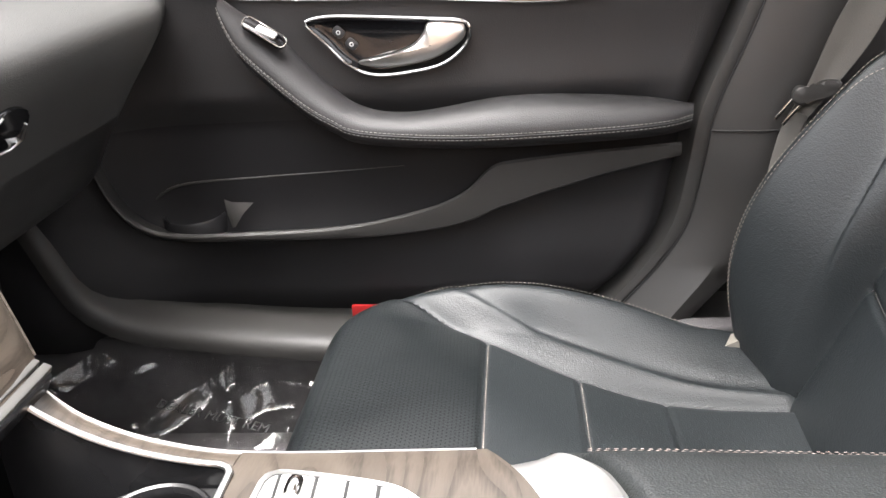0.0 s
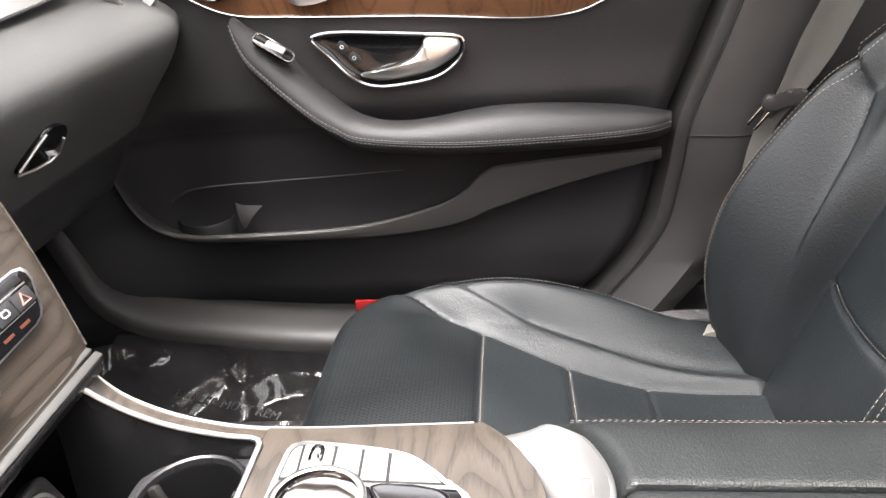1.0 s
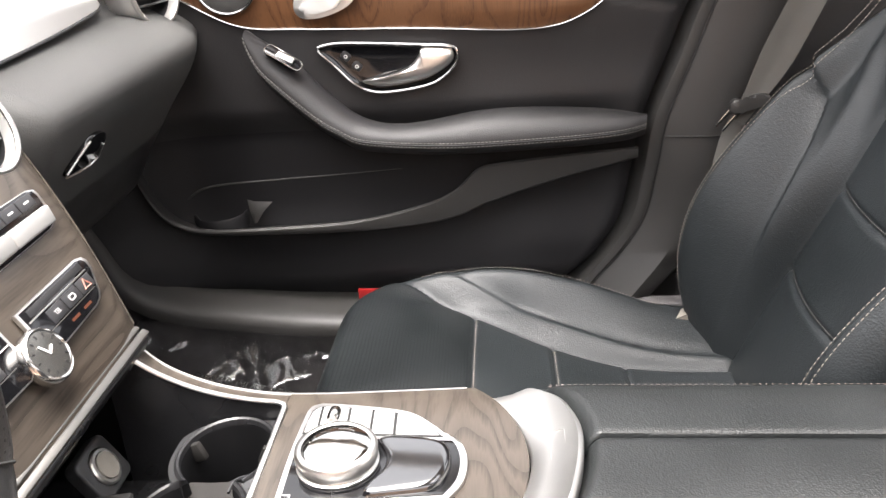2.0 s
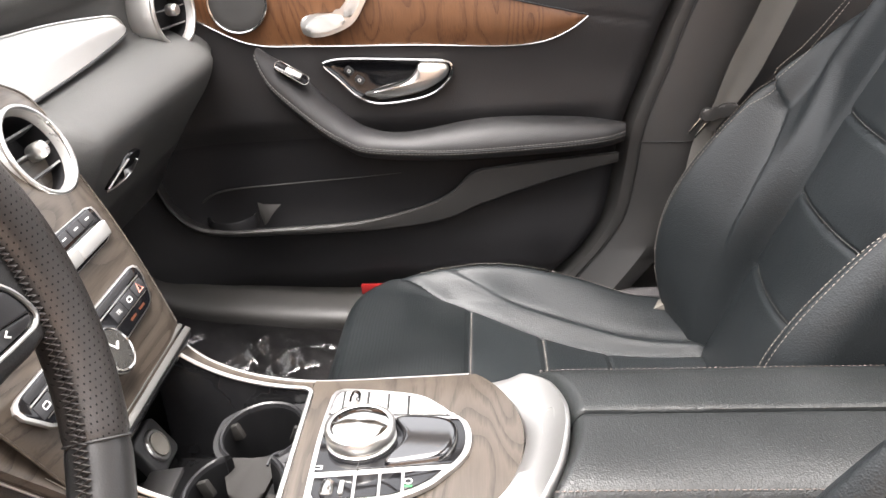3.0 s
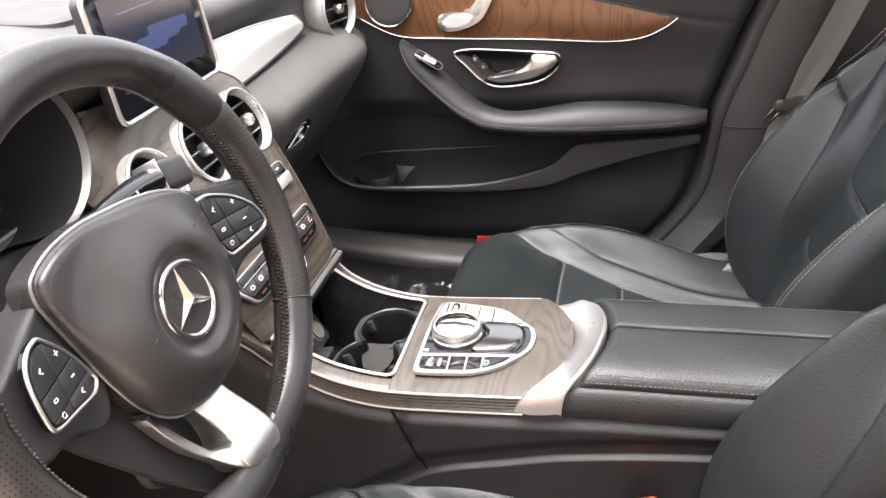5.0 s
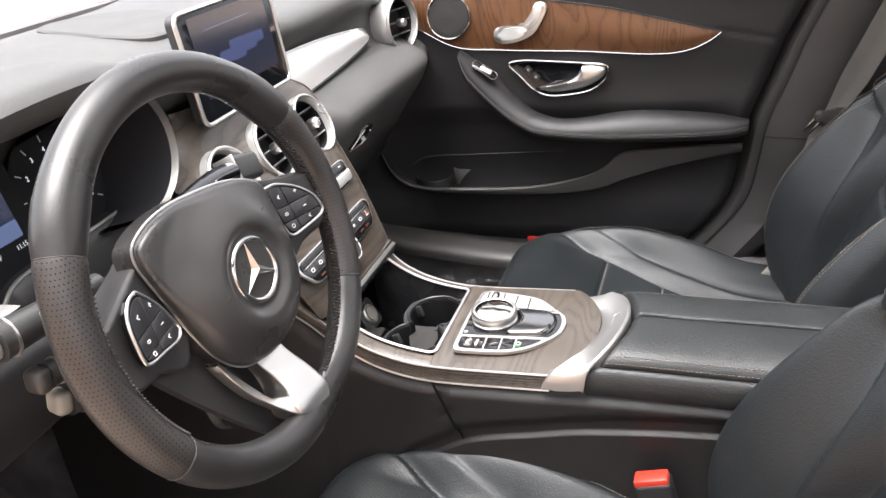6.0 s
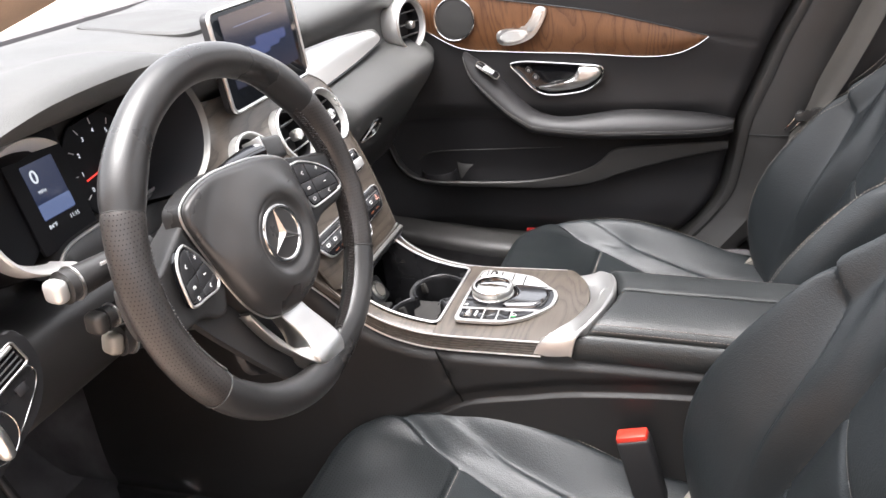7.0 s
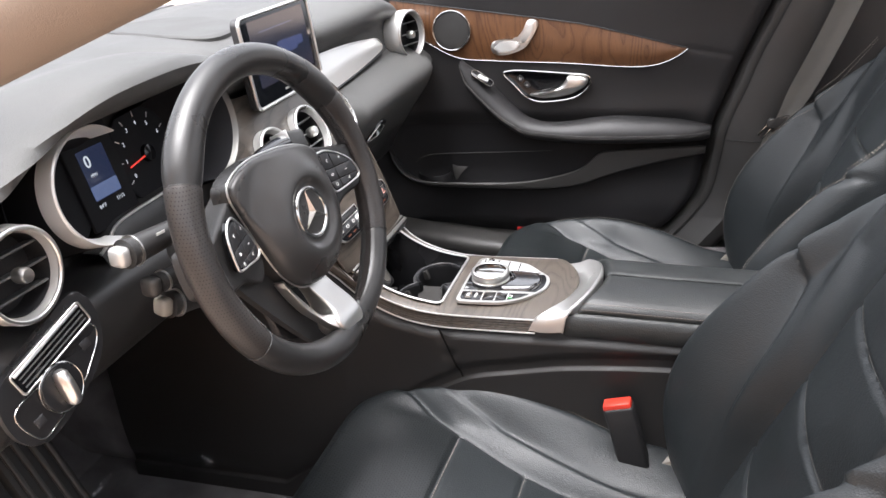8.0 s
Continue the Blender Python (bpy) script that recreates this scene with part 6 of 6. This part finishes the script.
# column shroud, stalks and gear selector
col = thing("steering_column", (-0.2, -0.376, 0.75), "black steering column shroud with stalks", "steering column")
part("shroud", block(0.115, 0.10, 0.13, W @ pose(0, -0.035, -0.105), 0.025, 3), PLASTIC, col)
def stalk(base, tip, r0, r1, nm, tipmat, lab):
    base, tip = Vector(base), Vector(tip)
    p = [base.lerp(tip, t) for t in (0, 0.2, 0.4, 0.6, 0.8, 0.92, 1.0)]
    s = part(nm, tube(p, lambda t: r0 + (r1 - r0) * t, False, 20), PLASTIC, col, lab)
    d = (tip - base).normalized()
    e = part("stalk_end", block(0.016, 0.022, 0.022, axes(tip + d * 0.007, d, (0, 0, 1)), 0.006, 3), tipmat, s)
    part("stalk_ring", tube([tip - d * 0.012, tip - d * 0.010], r1 * 1.06, False, 24), SATIN, s)
    part("stalk_marks", block(0.012, 0.003, 0.001, axes(base.lerp(tip, 0.6) + Vector((0.75, -0.15, 0.62)) * r1 * 1.0, d, (0, 0, 1)), 0), PRINT, s)
    return s
stalk((-0.165, -0.445, 0.835), (-0.183, -0.548, 0.838), 0.012, 0.0165, "indicator_stalk", SILVER, "black indicator stalk with silver end")
stalk((-0.165, -0.445, 0.785), (-0.176, -0.520, 0.790), 0.009, 0.012, "cruise_stalk", PLASTIC_GREY, "short black cruise control stalk")
stalk((-0.160, -0.450, 0.745), (-0.178, -0.505, 0.757), 0.012, 0.0155, "column_stalk", METAL_GREY, "black column adjuster with grey end")
gs = part("gear_stalk", tube([Vector((-0.142, -0.345, 0.866)), Vector((-0.148, -0.30, 0.866)), Vector((-0.154, -0.26, 0.862)), Vector((-0.158, -0.226, 0.856))], lambda t: 0.0085 + 0.0055 * t, False, 18, 0.85), GLOSS, col, "glossy black gear selector stalk")
gm = axes((-0.160, -0.1975, 0.850), (0, 1, -0.20), (-0.4, 0, 0.9))
part("gear_cap", block(0.050, 0.031, 0.026, gm, 0.006, 3), PLASTIC, gs)
part("gear_band", block(0.0022, 0.0325, 0.0275, gm @ pose(-0.026, 0, 0), 0.004, 3), SATIN, gs)
part("lettering", writing("R", 0.007, axes((-0.1385, -0.278, 0.866), (0, 1, -0.1), (-0.4, 0, 0.9))), PRINT, gs)
part("lettering", writing("N D", 0.006, axes((-0.1395, -0.268, 0.857), (0, 1, -0.1), (-0.4, 0, 0.9))), PRINT, gs)

# ---- belts, buckle, pedals, plastic sheets ----
belt = thing("seat_belt", (0.55, 0.705, 0.63), "grey seat belt with metal tongue hanging by the pillar", "seat belt")
bp = spline([(0.528, 0.690, 0.605), (0.548, 0.686, 0.640), (0.585, 0.682, 0.720), (0.630, 0.676, 0.830), (0.690, 0.660, 1.00), (0.745, 0.645, 1.14)], 40)
rows = []
for i, p in enumerate(bp):
    t = (bp[min(i + 1, 39)] - bp[max(i - 1, 0)]).normalized()
    s = Vector((t.z, 0, -t.x)).normalized()
    w = 0.0115 + 0.0125 * step(0, 8, i)
    rows.append([p + s * (w * (-1 + 2 * q / 6)) + Vector((0, -0.0015 * math.cos(q / 6 * math.pi * 2), 0)) for q in range(7)])
back = [[q + Vector((0, 0.0016, 0)) for q in r[::-1]] for r in rows]
part("webbing", sheet([a + b for a, b in zip(rows, back)], closed_v=True, caps=True), BELT, belt)
tg = axes((0.540, 0.680, 0.632), (0.86, 0, 0.10), (-0.1, 0.1, 0.9))
tn = part("tongue", plate(curved([(-0.028, -0.004), (-0.020, 0.010), (-0.004, 0.007), (0.010, 0.012), (0.027, 0.010), (0.030, 0.002), (0.018, -0.006), (-0.004, -0.009), (-0.018, -0.013)], 40), 0.010, tg @ pose(0, 0, -0.005), 0.004, 3), PLASTIC_GREY, belt, "black and steel belt tongue")
for q in (-1, 1):
    part("tongue_blade", block(0.036, 0.004, 0.003, axes((0.512, 0.679, 0.612), (0.62, 0, 0.78), (-0.78, 0, 0.62)) @ pose(0, q * 0.006, 0), 0.001), CHROME, tn)
low = spline([(0.528, 0.690, 0.605), (0.515, 0.690, 0.57), (0.505, 0.685, 0.50), (0.510, 0.665, 0.40)], 20)
part("webbing", tube(low, 0.0115, False, 8, 0.15, up=(0, 1, 0)), BELT, belt)

bk = thing("seat_belt_buckle", (0.30, -0.155, 0.30), "black seat belt buckle with red release button", "buckle")
part("buckle_body", block(0.044, 0.026, 0.115, pose(0.298, -0.158, 0.388, 0, -14, 0), 0.005, 3), PLASTIC_DARK, bk)
part("release_button", block(0.041, 0.022, 0.014, pose(0.2835, -0.158, 0.443, 0, -14, 0), 0.003, 2), RED, bk, "bright red release button")
part("buckle_stem", block(0.030, 0.012, 0.12, pose(0.318, -0.158, 0.30, 0, -14, 0), 0.003), METAL_GREY, bk)
copy_thing(bk, pose(0.388, 0.150, 0.29))

foot = thing("foot_rest", (-0.45, -0.56, FLOOR), "black ribbed driver foot rest", "foot rest")
pp = axes((-0.43, -0.505, 0.43), (0, 1, 0), (-0.40, 0, 0.91))
part("rest_plate", block(0.085, 0.30, 0.02, pp, 0.006), RUBBER, foot)
for k in range(4):
    part("rib", block(0.007, 0.28, 0.006, pp @ pose(-0.03 + 0.02 * k, 0, 0.012), 0.002), PLASTIC_GREY, foot)


def film_sheet(name, x0, x1, y0, y1, z, label, seed, lift):
    """A crumpled clear plastic sheet lying on the carpet."""
    noise.seed_set(seed)
    rows = []
    for i in range(170):
        r = []
        for j in range(170):
            x, y = x0 + (x1 - x0) * i / 169, y0 + (y1 - y0) * j / 169
            v = Vector((x * 14, y * 14, seed))
            h = 0.0016 * noise.noise(v * 6.0) + 0.024 * max(0, 1 - 9.0 * abs(noise.noise(v * 0.42))) ** 1.2 + 0.008 * max(0, 1 - 12 * abs(noise.noise(v * 0.8))) + noise.noise(v * 2.2) * 0.0022
            r.append(Vector((x + 0.012 * noise.noise(v + Vector((5, 5, 5))), y + 0.012 * noise.noise(v - Vector((5, 5, 5))), z + 0.006 + lift * (y - y0) / (y1 - y0) + h)))
        rows.append(r)
    t = thing(name, (x0, y0, z), label, "plastic sheet")
    part("film", sheet(rows), FILM, t)
    return t


floor_mat = part("floor_mat", block(0.52, 0.46, 0.014, pose(-0.30, 0.375, FLOOR + 0.008, 0, 0, 0), 0.005), CARPET)
tagged(floor_mat, "black carpet floor mat in the passenger footwell", "floor mat")
passenger_film = film_sheet("plastic_sheet", -0.50, -0.06, 0.30, 0.652, FLOOR + 0.016, "crumpled clear printed protective film on the passenger floor", 3, 0.105)
part("lettering", writing("DEALER MUST REM", 0.0195, axes((-0.215, 0.545, 0.276), (0.181, -0.049, -0.014), (0.22, 0.93, 0.28))), RUBBER, passenger_film, "black printed letters")
film_sheet("plastic_sheet", -0.70, -0.44, -0.32, -0.15, FLOOR + 0.006, "crumpled clear protective film on the driver floor", 8, 0.03)
